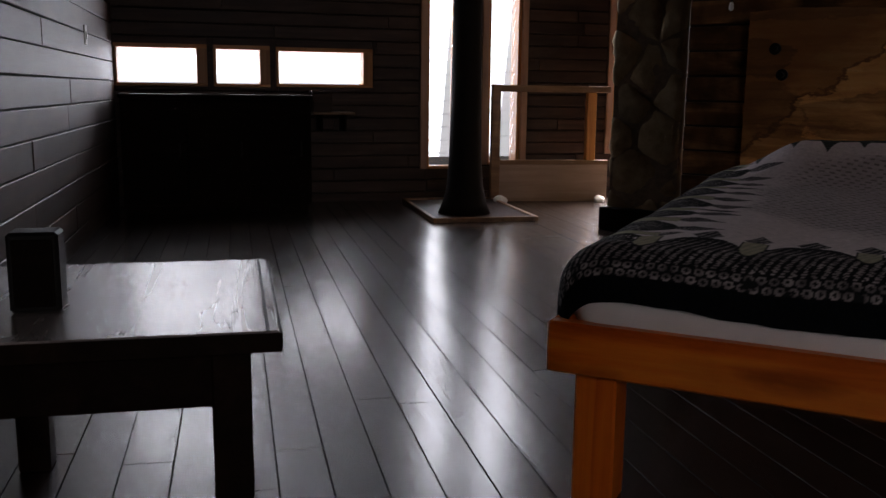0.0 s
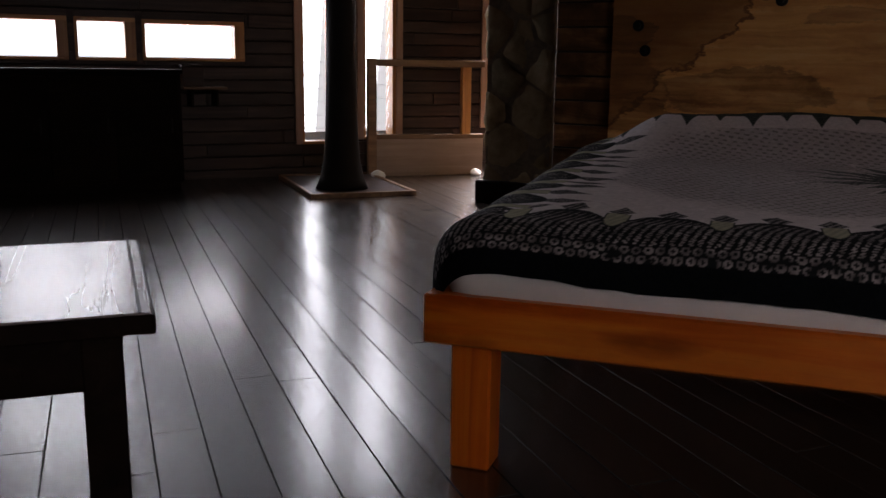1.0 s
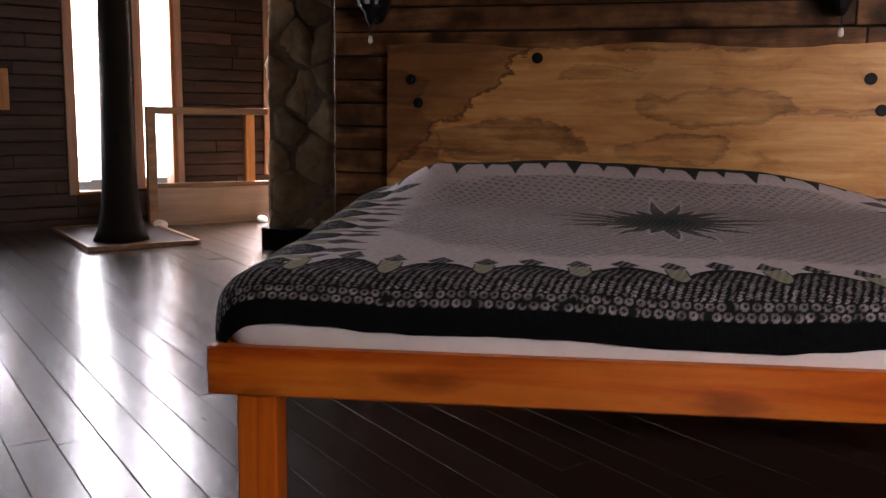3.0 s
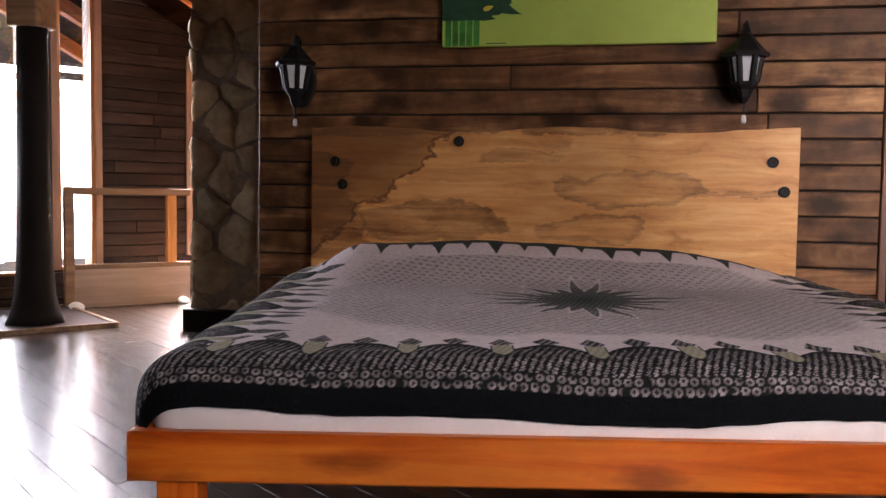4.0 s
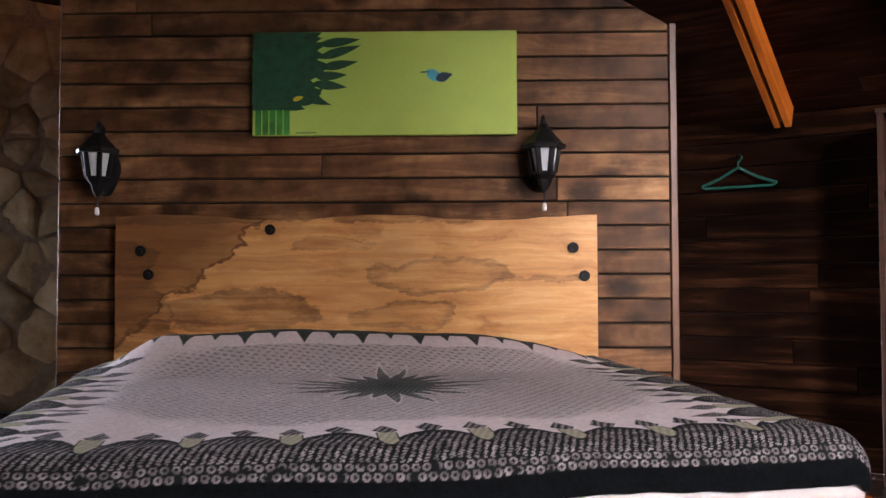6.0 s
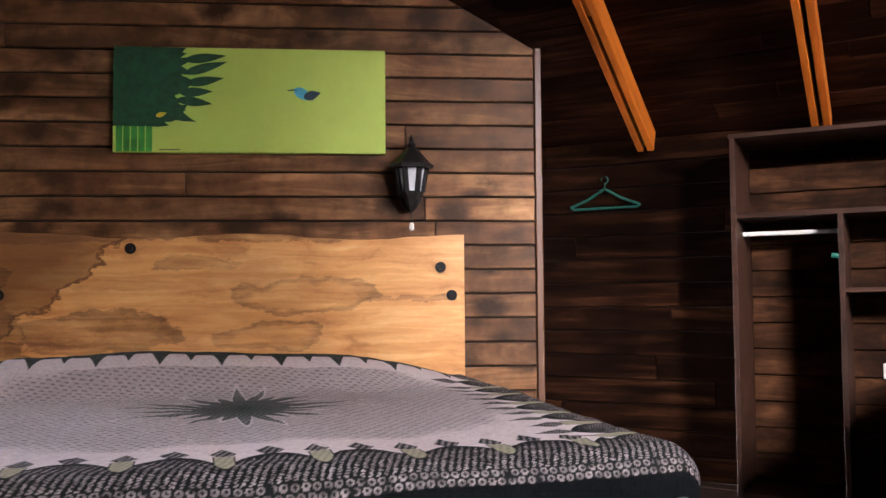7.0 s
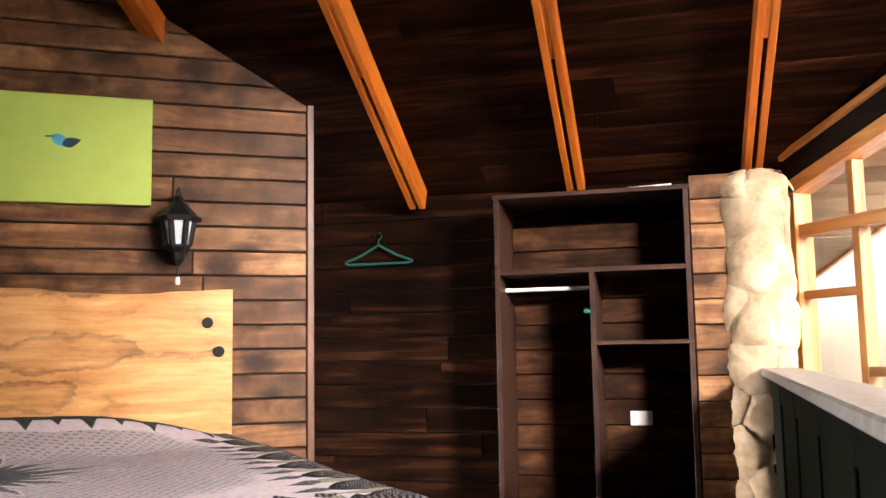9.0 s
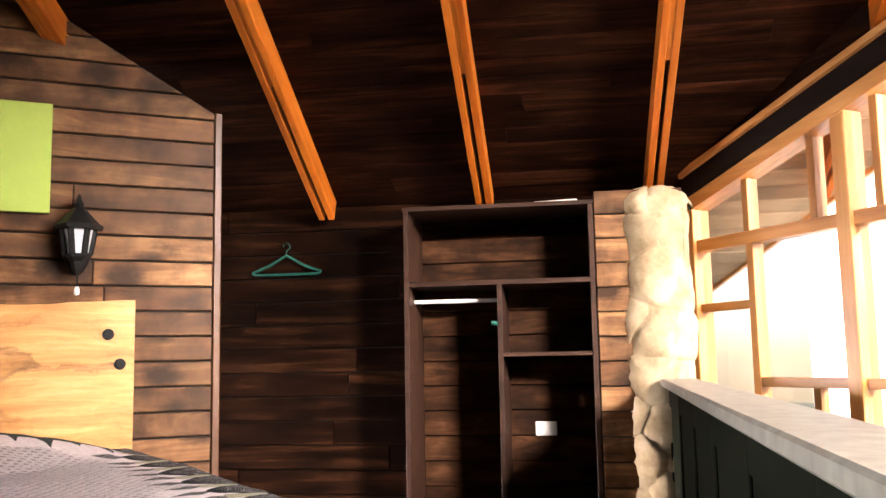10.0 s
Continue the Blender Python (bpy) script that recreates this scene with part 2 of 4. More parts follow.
def tube(points, radius, sides=10, bm=None, cap=True):
    """A round bar along points; radius one number or one for each point."""
    bm = bm or bmesh.new()
    pts = [Vector(p) for p in points]
    rs = radius if isinstance(radius, (list, tuple)) else [radius] * len(pts)
    rings = []
    for i, p in enumerate(pts):
        d = (pts[min(i + 1, len(pts) - 1)] - pts[max(i - 1, 0)]).normalized()
        a = d.orthogonal().normalized() if abs(d.z) < 0.95 else Vector((1, 0, 0))
        a = (a - d * a.dot(d)).normalized()
        b = d.cross(a)
        rings.append([bm.verts.new(p + rs[i] * (a * math.cos(k * 2 * math.pi / sides) + b * math.sin(k * 2 * math.pi / sides))) for k in range(sides)])
    for r0, r1 in zip(rings, rings[1:]):
        for k in range(sides):
            bm.faces.new((r0[k], r0[(k + 1) % sides], r1[(k + 1) % sides], r1[k]))
    if cap:
        bm.faces.new(rings[0][::-1])
        bm.faces.new(rings[-1])
    return bm


def prism(poly, y0, y1, inset=0.0, bm=None):
    """A flat polygon in local x and z, from its front y0 to its back y1, the front edges eased by inset."""
    bm = bm or bmesh.new()
    cx, cz = sum(p[0] for p in poly) / len(poly), sum(p[1] for p in poly) / len(poly)
    w = max(p[0] for p in poly) - min(p[0] for p in poly)
    h = max(p[1] for p in poly) - min(p[1] for p in poly)
    fx, fz = max(0.0, 1 - 2 * inset / max(w, 1e-4)), max(0.0, 1 - 2 * inset / max(h, 1e-4))
    front = [bm.verts.new((cx + (x - cx) * fx, y0, cz + (z - cz) * fz)) for x, z in poly]
    back = [bm.verts.new((x, y1, z)) for x, z in poly]
    if inset:
        midv = [bm.verts.new((x, y0 + inset, z)) for x, z in poly]
        loops = [front, midv, back]
    else:
        loops = [front, back]
    bm.faces.new(front)
    bm.faces.new(back[::-1])
    n = len(poly)
    for a, b in zip(loops, loops[1:]):
        for k in range(n):
            bm.faces.new((a[(k + 1) % n], a[k], b[k], b[(k + 1) % n]))
    return bm


def clipped(poly, a, b):
    """The part of a polygon with z < a + b * x."""
    out = []
    for i, p in enumerate(poly):
        q = poly[(i + 1) % len(poly)]
        fp, fq = p[1] - a - b * p[0], q[1] - a - b * q[0]
        if fp <= 0:
            out.append(p)
        if fp * fq < 0:
            k = fp / (fp - fq)
            out.append((p[0] + k * (q[0] - p[0]), p[1] + k * (q[1] - p[1])))
    return out


def rect_minus(rect, holes):
    """The rectangle (x0, x1, z0, z1) less the holes, as rectangles."""
    rects = [rect]
    for hx0, hx1, hz0, hz1 in holes:
        nxt = []
        for x0, x1, z0, z1 in rects:
            if hx1 <= x0 or hx0 >= x1 or hz1 <= z0 or hz0 >= z1:
                nxt.append((x0, x1, z0, z1))
                continue
            a, b = max(x0, hx0), min(x1, hx1)
            if hx0 > x0:
                nxt.append((x0, a, z0, z1))
            if hx1 < x1:
                nxt.append((b, x1, z0, z1))
            if hz0 > z0:
                nxt.append((a, b, z0, hz0))
            if hz1 < z1:
                nxt.append((a, b, hz1, z1))
        rects = nxt
    return [r for r in rects if r[1] - r[0] > 0.004 and r[3] - r[2] > 0.004]


# ---- the roof: two slopes that meet in a ridge ----
RV = Vector((math.sin(radians(33)), math.cos(radians(33)), 0))
RU = Vector((math.cos(radians(33)), -math.sin(radians(33)), 0))
EAVE_V, EAVE_Z, PITCH, RIDGE_V = 5.05, 1.87, 0.49, -0.3
VERGE_IN, VERGE_OUT = 3.68, 4.36


def roof_z(x, y):
    v = x * RV.x + y * RV.y
    return EAVE_Z + PITCH * (EAVE_V - max(v, 2 * RIDGE_V - v))


def wall_frame(x, y, heading):
    """Local x along the wall (to the right as seen from inside), y outwards, z up. heading: degrees to the left of +y."""
    h = radians(heading)
    d = Vector((-math.sin(h), math.cos(h), 0))
    m = Matrix(((d.x, -d.y, 0, x), (d.y, d.x, 0, y), (0, 0, 1, 0), (0, 0, 0, 1)))
    return m


def roof_lines(m):
    """The two roof slopes as lines z = a + b * x in a wall's plane."""
    o, d = m.translation, m.col[0].to_3d()
    v0, dv = o.dot(RV), d.dot(RV)
    return [(EAVE_Z + PITCH * (EAVE_V - v0), -PITCH * dv), (EAVE_Z + PITCH * (EAVE_V - 2 * RIDGE_V + v0), PITCH * dv)]


def plank_wall(name, m, length, mat, label, pitch=0.11, holes=(), top=9.0, extra=(), board=1.9, gap=0.006, thick=0.018, slab=0.09, start=0.0, low=-0.03, proud=0.0):
    """A wall of horizontal boards on a slab; its top follows the roof."""
    rng = random.Random(name)
    lines = roof_lines(m) + list(extra)
    bm = bmesh.new()
    for x0, x1, z0, z1 in rect_minus((start, length, low, top), holes):
        poly = [(x0, z0), (x1, z0), (x1, z1), (x0, z1)]
        for a, b in lines:
            poly = clipped(poly, a, b) if len(poly) > 2 else []
        if len(poly) > 2:
            prism(poly, thick + 0.001, thick + slab, bm=bm)
    wall = part(name, bm, M_BACKING, None)
    wall.matrix_world = m
    tagged(wall, label, "wall", kind="structure")
    z = low
    while z < top:
        z1 = z + pitch
        x = start - rng.uniform(0, board)
        while x < length:
            x1 = x + board * rng.uniform(0.55, 1.25)
            for r in rect_minus((max(x, start) + gap / 4, min(x1, length) - gap / 4, z + gap / 2, z1 - gap / 2), holes):
                poly = [(r[0], r[2]), (r[1], r[2]), (r[1], r[3]), (r[0], r[3])]
                for a, b in lines:
                    poly = clipped(poly, a - 0.01, b) if len(poly) > 2 else []
                if len(poly) > 2 and max(p[1] for p in poly) - min(p[1] for p in poly) > 0.01:
                    shift = rng.uniform(0, proud)
                    part("plank", prism(poly, -shift, thick, 0.0035), mat, wall)
            x = x1
        z = z1
        if z > 4.3:
            break
    return wall


# ---- the large structure ----
F_BED = wall_frame(-1.5, 4.2, -90)
F_LEFT = wall_frame(-4.62, 5.75, -36)
F_SIDE = wall_frame(0.79, -1.40, 50)
F_BACK = wall_frame(2.834 - 0.839 * 10, 4.357 + 0.545 * 10, -123)
F_WIN = wall_frame(3.6, 3.76, 180)
F_REAR = wall_frame(3.6, -1.40, 90)

# bed wall: free-standing, its top cut on a slant
tagged(plank_wall("wall_bed", F_BED, 2.765, M_BEDWALL, "brown knotty plank wall behind the bed", pitch=0.109, extra=[(2.43 + 0.571 * 2.15, -0.571)], board=4.5, gap=0.009, proud=0.004))
trim = part("trim", box(2.765, 2.797, -0.012, 0.12, 0.0, 2.075, 0.004), M_RAILZ, None, "light wooden corner strip on the plank wall")
trim.matrix_world = F_BED
tagged(trim, category="trim", kind="structure")

STRIP = [(-2.0, -1.345, 0.885, 1.19), (-1.30, -0.885, 0.885, 1.19), (-0.84, -0.095, 0.89, 1.185), (-1.95, -0.98, 1.62, 1.98)]
TALL = [(0.345, 0.62, 0.25, 2.75), (0.86, 1.145, 0.28, 2.75), (1.98, 2.82, 0.36, 2.05)]
plank_wall("wall_left", F_LEFT, 4.2, M_LOG, "grey-brown horizontal board wall with slot windows", pitch=0.098, holes=STRIP + TALL, start=-2.03, board=2.4, thick=0.03, gap=0.008, proud=0.006)
plank_wall("wall_side", F_SIDE, 8.62, M_LOG, "dim grey-brown board wall", pitch=0.135, board=2.4, thick=0.03, proud=0.006)
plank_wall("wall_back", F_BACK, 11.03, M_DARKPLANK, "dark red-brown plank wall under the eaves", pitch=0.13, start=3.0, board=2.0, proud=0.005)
# unseen openings: tall one from the closet shadows, low one added to light the foot rail
plank_wall("wall_rear", F_REAR, 2.85, M_DARKPLANK, "unseen dark plank wall with openings added to let light in", pitch=0.13, holes=[(0.10, 1.08, 0.02, 2.95), (1.10, 1.95, 0.02, 2.12)])

# floor boards on a dark bed
floor = part("floor", box(-8, 6, -4, 12, -0.12, -0.022), M_BACKING, None)
tagged(floor, "dark varnished plank floor with a worn gloss", "floor", kind="structure")
F_FLOOR = wall_frame(0.0, 0.0, 50)


def floor_boards():
    rng = random.Random(5)
    near, rest = 0, bmesh.new()
    w = 0.118
    for k in range(-42, 62):
        y = k * w
        x = -5.0 - rng.uniform(0, 2.5)
        while x < 9.0:
            x1 = x + rng.uniform(1.6, 3.2)
            lift = rng.uniform(-0.0012, 0.0012)
            tilt = rng.uniform(-0.0011, 0.0011)
            c = F_FLOOR @ Vector(((x + x1) / 2, y, 0))
            inside = c.x > -6.4 and c.x < 4.8 and c.y > -3.2 and c.y < 8.6
            if inside:
                one = near < 300 and c.y > 0.2 and c.y < 6.6 and c.x < 0.4 and c.x > -4.6
                bm = bmesh.new() if one else rest
                e = 0.0022
                top = [(x + e, y + e), (x1 - e, y + e), (x1 - e, y + w - e), (x + e, y + w - e)]
                low = [(x + 0.0006, y + 0.0006), (x1 - 0.0006, y + 0.0006), (x1 - 0.0006, y + w - 0.0006), (x + 0.0006, y + w - 0.0006)]
                t = [bm.verts.new((a, b, lift + tilt * (1 if b > y + w / 2 else -1))) for a, b in top]
                s = [bm.verts.new((a, b, lift - 0.004)) for a, b in low]
                d = [bm.verts.new((a, b, -0.021)) for a, b in low]
                bm.faces.new(t)
                for p, q in ((t, s), (s, d)):
                    for i in range(4):
                        bm.faces.new((p[(i + 1) % 4], p[i], q[i], q[(i + 1) % 4]))
                if one:
                    near += 1
                    ob = part("plank", bm, M_FLOOR, floor)
                    ob.matrix_world = F_FLOOR
            x = x1
    ob = part("planking", rest, M_FLOOR_REST, floor)
    ob.matrix_world = F_FLOOR
    tagged(ob, kind="stuff")


M_FLOOR_REST = wood("varnished_floor_far", (0.022, 0.0145, 0.0115), (0.033, 0.022, 0.0175), (0.050, 0.034, 0.027), knots=0.12, stain=0.12, rough=0.25, coat=0.6, islands=True, gloss_vary=0.05, relief=0.03)
floor_boards()


# ceiling: boards across the rafters, in one mesh
def ceiling():
    rng = random.Random(9)
    bm = bmesh.new()
    n_up = Vector((RV.x * PITCH, RV.y * PITCH, 1)).normalized()
    w = 0.118
    for side in (1, -1):
        k = 0
        while True:
            d0, d1 = k * w, (k + 1) * w
            k += 1
            if RIDGE_V + d0 * 0.898 > 7.2:
                break
            u = -9.0 - rng.uniform(0, 2)
            while u < 7.0:
                u1 = u + rng.uniform(2.0, 3.6)
                lim = (VERGE_IN - RV.x * (RIDGE_V + side * d0 * 0.898)) / RU.x
                u1 = min(u1, lim)
                if u1 - u < 0.05:
                    break
                drop = rng.uniform(0, 0.004)
                vs = []
                lim1 = (VERGE_IN - RV.x * (RIDGE_V + side * d1 * 0.898)) / RU.x if u1 == lim else u1
                for uu, dd, e in ((u, d0, 0.004), (u1, d0, 0.004), (lim1, d1, -0.004), (u, d1, -0.004)):
                    v = RIDGE_V + side * (dd + e) * 0.898
                    z = EAVE_Z + PITCH * (EAVE_V - max(v, 2 * RIDGE_V - v))
                    vs.append(RU * (uu + (0.002 if uu == u else -0.002)) + RV * v + Vector((0, 0, z - drop)))
                a = [bm.verts.new(p) for p in vs]
                b = [bm.verts.new(p + Vector((0, 0, 0.022))) for p in vs]
                bm.faces.new(a)
                bm.faces.new(b[::-1])
                for i in range(4):
                    bm.faces.new((a[(i + 1) % 4], a[i], b[i], b[(i + 1) % 4]))
                u = u1
        # closed roof skin above the boards
        r = [RU * uu + RV * (RIDGE_V + side * vv) + Vector((0, 0, EAVE_Z + PITCH * (EAVE_V - RIDGE_V - vv) + 0.05)) for uu, vv in ((-11, 0), ((VERGE_OUT + 0.02 - RV.x * RIDGE_V) / RU.x, 0), ((VERGE_OUT + 0.02 - RV.x * (RIDGE_V + side * 7.3)) / RU.x, 7.3), (-11, 7.3))]
        bm.faces.new([bm.verts.new(p) for p in r])
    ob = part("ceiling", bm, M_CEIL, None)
    F = Matrix(((RU.x, RV.x, 0, 0), (RU.y, RV.y, 0, 0), (0, 0, 1, 0), (0, 0, 0, 1)))
    ob.data.transform(F.inverted())
    ob.matrix_world = F
    tagged(ob, "dark red-brown board ceiling that slopes to the eaves", "ceiling", kind="structure")


ceiling()


# soffit: boards under the roof overhang outside the large window, paled for outdoor brightness
def soffit():
    rng = random.Random(12)
    bm = bmesh.new()
    w = 0.125
    k = 0
    while RIDGE_V + k * w * 0.898 < 6.6:
        ends = []
        for d in (k * w + 0.003, (k + 1) * w - 0.003):
            v = RIDGE_V + d * 0.898
            for lim in (VERGE_IN + 0.012, VERGE_OUT - 0.03):
                u = (lim - RV.x * v) / RU.x
                ends.append(RU * u + RV * v + Vector((0, 0, EAVE_Z + PITCH * (EAVE_V - v))))
        quad = [ends[0], ends[1], ends[3], ends[2]]
        lift = Vector((0, 0, rng.uniform(0.0, 0.004)))
        lo = [bm.verts.new(p + lift) for p in quad]
        hi = [bm.verts.new(p + lift + Vector((0, 0, 0.02))) for p in quad]
        bm.faces.new(lo)
        bm.faces.new(hi[::-1])
        for i in range(4):
            bm.faces.new((lo[(i + 1) % 4], lo[i], hi[i], hi[(i + 1) % 4]))
        k += 1
    F = Matrix(((RU.x, RV.x, 0, 0), (RU.y, RV.y, 0, 0), (0, 0, 1, 0), (0, 0, 0, 1)))
    bmesh.ops.transform(bm, matrix=F.inverted(), verts=bm.verts)
    ob = part("soffit", bm, M_SOFFIT, None)
    ob.matrix_world = F
    tagged(ob, "pale tan board soffit under the roof overhang", "soffit", kind="structure")
    verge = [RV * v + RU * ((VERGE_OUT - RV.x * v) / RU.x) + Vector((0, 0, EAVE_Z + PITCH * (EAVE_V - v))) for v in (RIDGE_V, 6.6)]
    bm = bmesh.new()
    quad = [verge[0] + Vector((0, 0, -0.01)), verge[1] + Vector((0, 0, -0.01)), verge[1] + Vector((0, 0, 0.12)), verge[0] + Vector((0, 0, 0.12))]
    f0 = [bm.verts.new(p + Vector((-0.025, 0, 0))) for p in quad]
    f1 = [bm.verts.new(p) for p in quad]
    bm.faces.new(f0)
    bm.faces.new(f1[::-1])
    for i in range(4):
        bm.faces.new((f0[(i + 1) % 4], f0[i], f1[i], f1[(i + 1) % 4]))
    tagged(part("verge_board", bm, M_FRAME, None), "timber board along the roof edge", "trim", kind="structure")


soffit()


# rafters: two boards with a slot between, closed by a block in the upper part
def rafter(u, label):
    run = math.sqrt(1 + PITCH * PITCH)
    m = Matrix.Translation(RU * (u - 0.018) + RV * 5.16 + Vector((0, 0, EAVE_Z + PITCH * (EAVE_V - 5.16)))) @ wall_frame(0, 0, -32 + 180) @ Matrix.Rotation(-math.atan(PITCH), 4, "Y")
    ob = thing("rafter", m, label, "rafter", group="roof rafters")
    ln = 5.3 * run
    for y in (-0.0265, 0.0265):
        part("board", box(0, ln, y - 0.0165, y + 0.0165, -0.125, -0.004, 0.003), M_RAFTER, ob)
    part("spacer_block", box(1.05, ln, -0.0098, 0.0098, -0.121, -0.006), M_RAFTER, ob)
    part("filler_strip", box(0.02, 1.05, -0.0098, 0.0098, -0.045, -0.006), M_DARKWOOD, ob)
    return ob


for u in (-8.77, -7.9, -7.03, -6.16, -5.29, -4.42, -3.55, -2.68, -1.81, -0.94, -0.07, 0.80, 1.63):
    rafter(u, "orange varnished double rafter with a slot")

# window wall: low boards, timber frame, sloping head beam
WH = [(0.0, 4.65, 0.42, 9.0)]
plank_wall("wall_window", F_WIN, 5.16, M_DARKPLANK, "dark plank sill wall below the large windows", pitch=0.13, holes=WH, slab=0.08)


def big_window():
    ob = thing("window_1", F_WIN, "large honey-coloured timber window wall under a sloping beam", "window", kind="structure")
    ra, rb = roof_lines(F_WIN)[0]
    a, b = 1.895, 0.275

    def head(x, drop):
        return a + b * x - drop

    def bar(name, x0, x1, z0, z1, y0=0.0, y1=0.08, mat=M_FRAME):
        part(name, box(x0, x1, y0, y1, z0, z1, 0.004), mat, ob)

    def slanted(name, x0, x1, d0, d1, y0, y1, mat):
        part(name, prism([(x0, head(x0, d0)), (x1, head(x1, d0)), (x1, head(x1, d1)), (x0, head(x0, d1))], y0, y1, 0.003), mat, ob)

    last = 4.65
    slanted("head_beam", 0.0, last, 0.235, 0.165, -0.03, 0.09, M_FRAME)
    slanted("fascia_board", 0.0, last, 0.165, 0.06, -0.045, 0.06, M_DARKWOOD)
    slanted("cornice_strip", 0.0, last, 0.06, 0.03, -0.07, 0.05, M_FRAME)
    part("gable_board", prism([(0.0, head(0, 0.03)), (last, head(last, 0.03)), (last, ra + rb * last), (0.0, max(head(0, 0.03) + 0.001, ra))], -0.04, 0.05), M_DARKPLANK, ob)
    bar("transom", 0.0, 4.65, 1.455, 1.515)
    bar("sill", 0.0, 4.65, 0.42, 0.47, -0.03, 0.09)
    posts = [(0.0, 0.035), (0.935, 1.01), (1.87, 1.945), (2.725, 2.8), (3.65, 3.725), (4.575, 4.65)]
    for x0, x1 in posts:
        part("post", box(x0, x1, -0.02, 0.09, 0.47, head(x1, 0.235) + 0.03, 0.004), M_FRAMEZ, ob)
    for k, (x0, x1) in enumerate(zip([p[1] for p in posts], [p[0] for p in posts[1:]])):
        w = x1 - x0
        m1 = x0 + (0.345 if k % 2 == 0 else w - 0.40)
        part("mullion", box(m1, m1 + 0.045, 0.0, 0.07, 0.47, 1.4555, 0.003), M_FRAMEZ, ob)
        part("mullion", box(m1 - 0.01, m1 + 0.03, 0.0, 0.07, 1.5145, head(m1, 0.235), 0.003), M_FRAMEZ, ob)
        m2 = m1 + 0.40 if k % 2 == 0 else m1 - 0.35
        part("mullion", box(m2, m2 + 0.04, 0.0, 0.07, 1.5145, head(m2, 0.235), 0.003), M_FRAMEZ, ob)
        lo, hi = (x0, m1) if k % 2 == 0 else (m1 + 0.045, x1)
        part("glazing_bar", box(lo, hi, 0.005, 0.065, 1.15, 1.19, 0.003), M_FRAME, ob)
        lo, hi = (m1 + 0.045, x1) if k % 2 == 0 else (x0, m1)
        part("glazing_bar", box(lo, hi, 0.005, 0.065, 0.785, 0.83, 0.003), M_FRAME, ob)
        part("glazing_bar", box(lo + 0.30, lo + 0.34, 0.008, 0.062, 0.47, 0.785, 0.003), M_FRAMEZ, ob)
        pane = part("pane", prism([(x0, 0.47), (x1, 0.47), (x1, head(x1, 0.235)), (x0, head(x0, 0.235))], 0.034, 0.038), M_GLASS, ob)
        pane.visible_shadow = False


big_window()


# slot windows of the left wall
def left_window(name, rect, label, louvred):
    x0, x1, z0, z1 = rect
    ob = thing(name, F_LEFT, label, "window", kind="structure")
    t = 0.03
    stile = t if louvred else 0.075
    for nm, bx in (("frame_head", (x0, x1, z1 - t, z1)), ("frame_sill", (x0, x1, z0, z0 + 0.022)), ("frame_jamb", (x0, x0 + 0.022, z0 + 0.022, z1 - t)), ("frame_stile", (x1 - stile, x1, z0 + 0.022, z1 - t))):
        part(nm, box(bx[0], bx[1], -0.012, 0.15, bx[2], bx[3], 0.003), M_FRAME if bx[1] - bx[0] > bx[3] - bx[2] else M_FRAMEZ, ob)
    if louvred:
        for a, b in ((x0 - 0.055, x0), (x1, x1 + 0.055)):
            part("casing", box(a, b, -0.028, -0.007, z0, z1, 0.003), M_PANELZ, ob)
        n = int((z1 - z0 - 0.06) / 0.105)
        for k in range(n):
            zc = z0 + 0.07 + k * 0.105
            bm = box(x0 + 0.024, x1 - t - 0.002, -0.055, 0.055, -0.003, 0.003)
            bmesh.ops.transform(bm, matrix=Matrix.Translation((0, 0.09, zc)) @ Matrix.Rotation(radians(-62), 4, "X"), verts=bm.verts)
            pn = part("louvre", bm, M_GLASS, ob)
            pn.visible_shadow = False
    else:
        pn = part("pane", box(x0 + 0.022, x1 - stile, 0.088, 0.093, z0 + 0.022, z1 - t), M_GLASS, ob)
        pn.visible_shadow = False


for k, r in enumerate(STRIP):
    left_window("window_%d" % (k + 2), r, "low bright slot window in a reddish frame", False)
for k, r in enumerate(TALL):
    left_window("window_%d" % (k + 6), r, "tall narrow louvred window with a pale frame", True)


# daylight at the slot windows
for x0, x1, z0, z1 in STRIP + TALL:
    deep = x0 > 1.5
    lamp = new("window_daylight", bpy.data.lights.new("window_daylight", "AREA"))
    lamp.data.shape, lamp.data.size, lamp.data.size_y = "RECTANGLE", x1 - x0 - 0.06, z1 - z0 - 0.06
    lamp.data.energy = math.pi * (x1 - x0 - 0.06) * (z1 - z0 - 0.06) * PANE_LEFT * (6.5 if x0 > 1.5 else (0.85 if x0 > 0 else 1.7))
    lamp.data.color = (1.0, 0.94, 0.90) if deep else (0.86, 0.94, 1.0)
    # the sky's light falls in from above
    lamp.data.spread = radians(100 if deep else (140 if x0 > 0 else 112))
    lamp.matrix_world = F_LEFT @ Matrix.Translation(((x0 + x1) / 2, 0.16, (z0 + z1) / 2)) @ Matrix.Rotation(radians(-90 + (50 if deep else 14)), 4, "X")


# added area lamps stand in for bright sky, through unseen rear openings and far bays
for name, size, size_y, watts, eye, target in (("rear_sky_light", 1.3, 1.1, SKY_REAR, (3.15, -4.3, 3.45), (2.0, 4.0, 0.9)), ("side_sky_light", 1.8, 0.8, SKY_SIDE, (6.2, -4.0, 3.2), (1.4, 4.1, 0.8))):
    lamp = new(name, bpy.data.lights.new(name, "AREA"))
    lamp.data.shape, lamp.data.size, lamp.data.size_y = "RECTANGLE", size, size_y
    lamp.data.energy, lamp.data.spread, lamp.data.color = watts, radians(75), (1.0, 0.96, 0.91)
    lamp.matrix_world = look(eye, target)


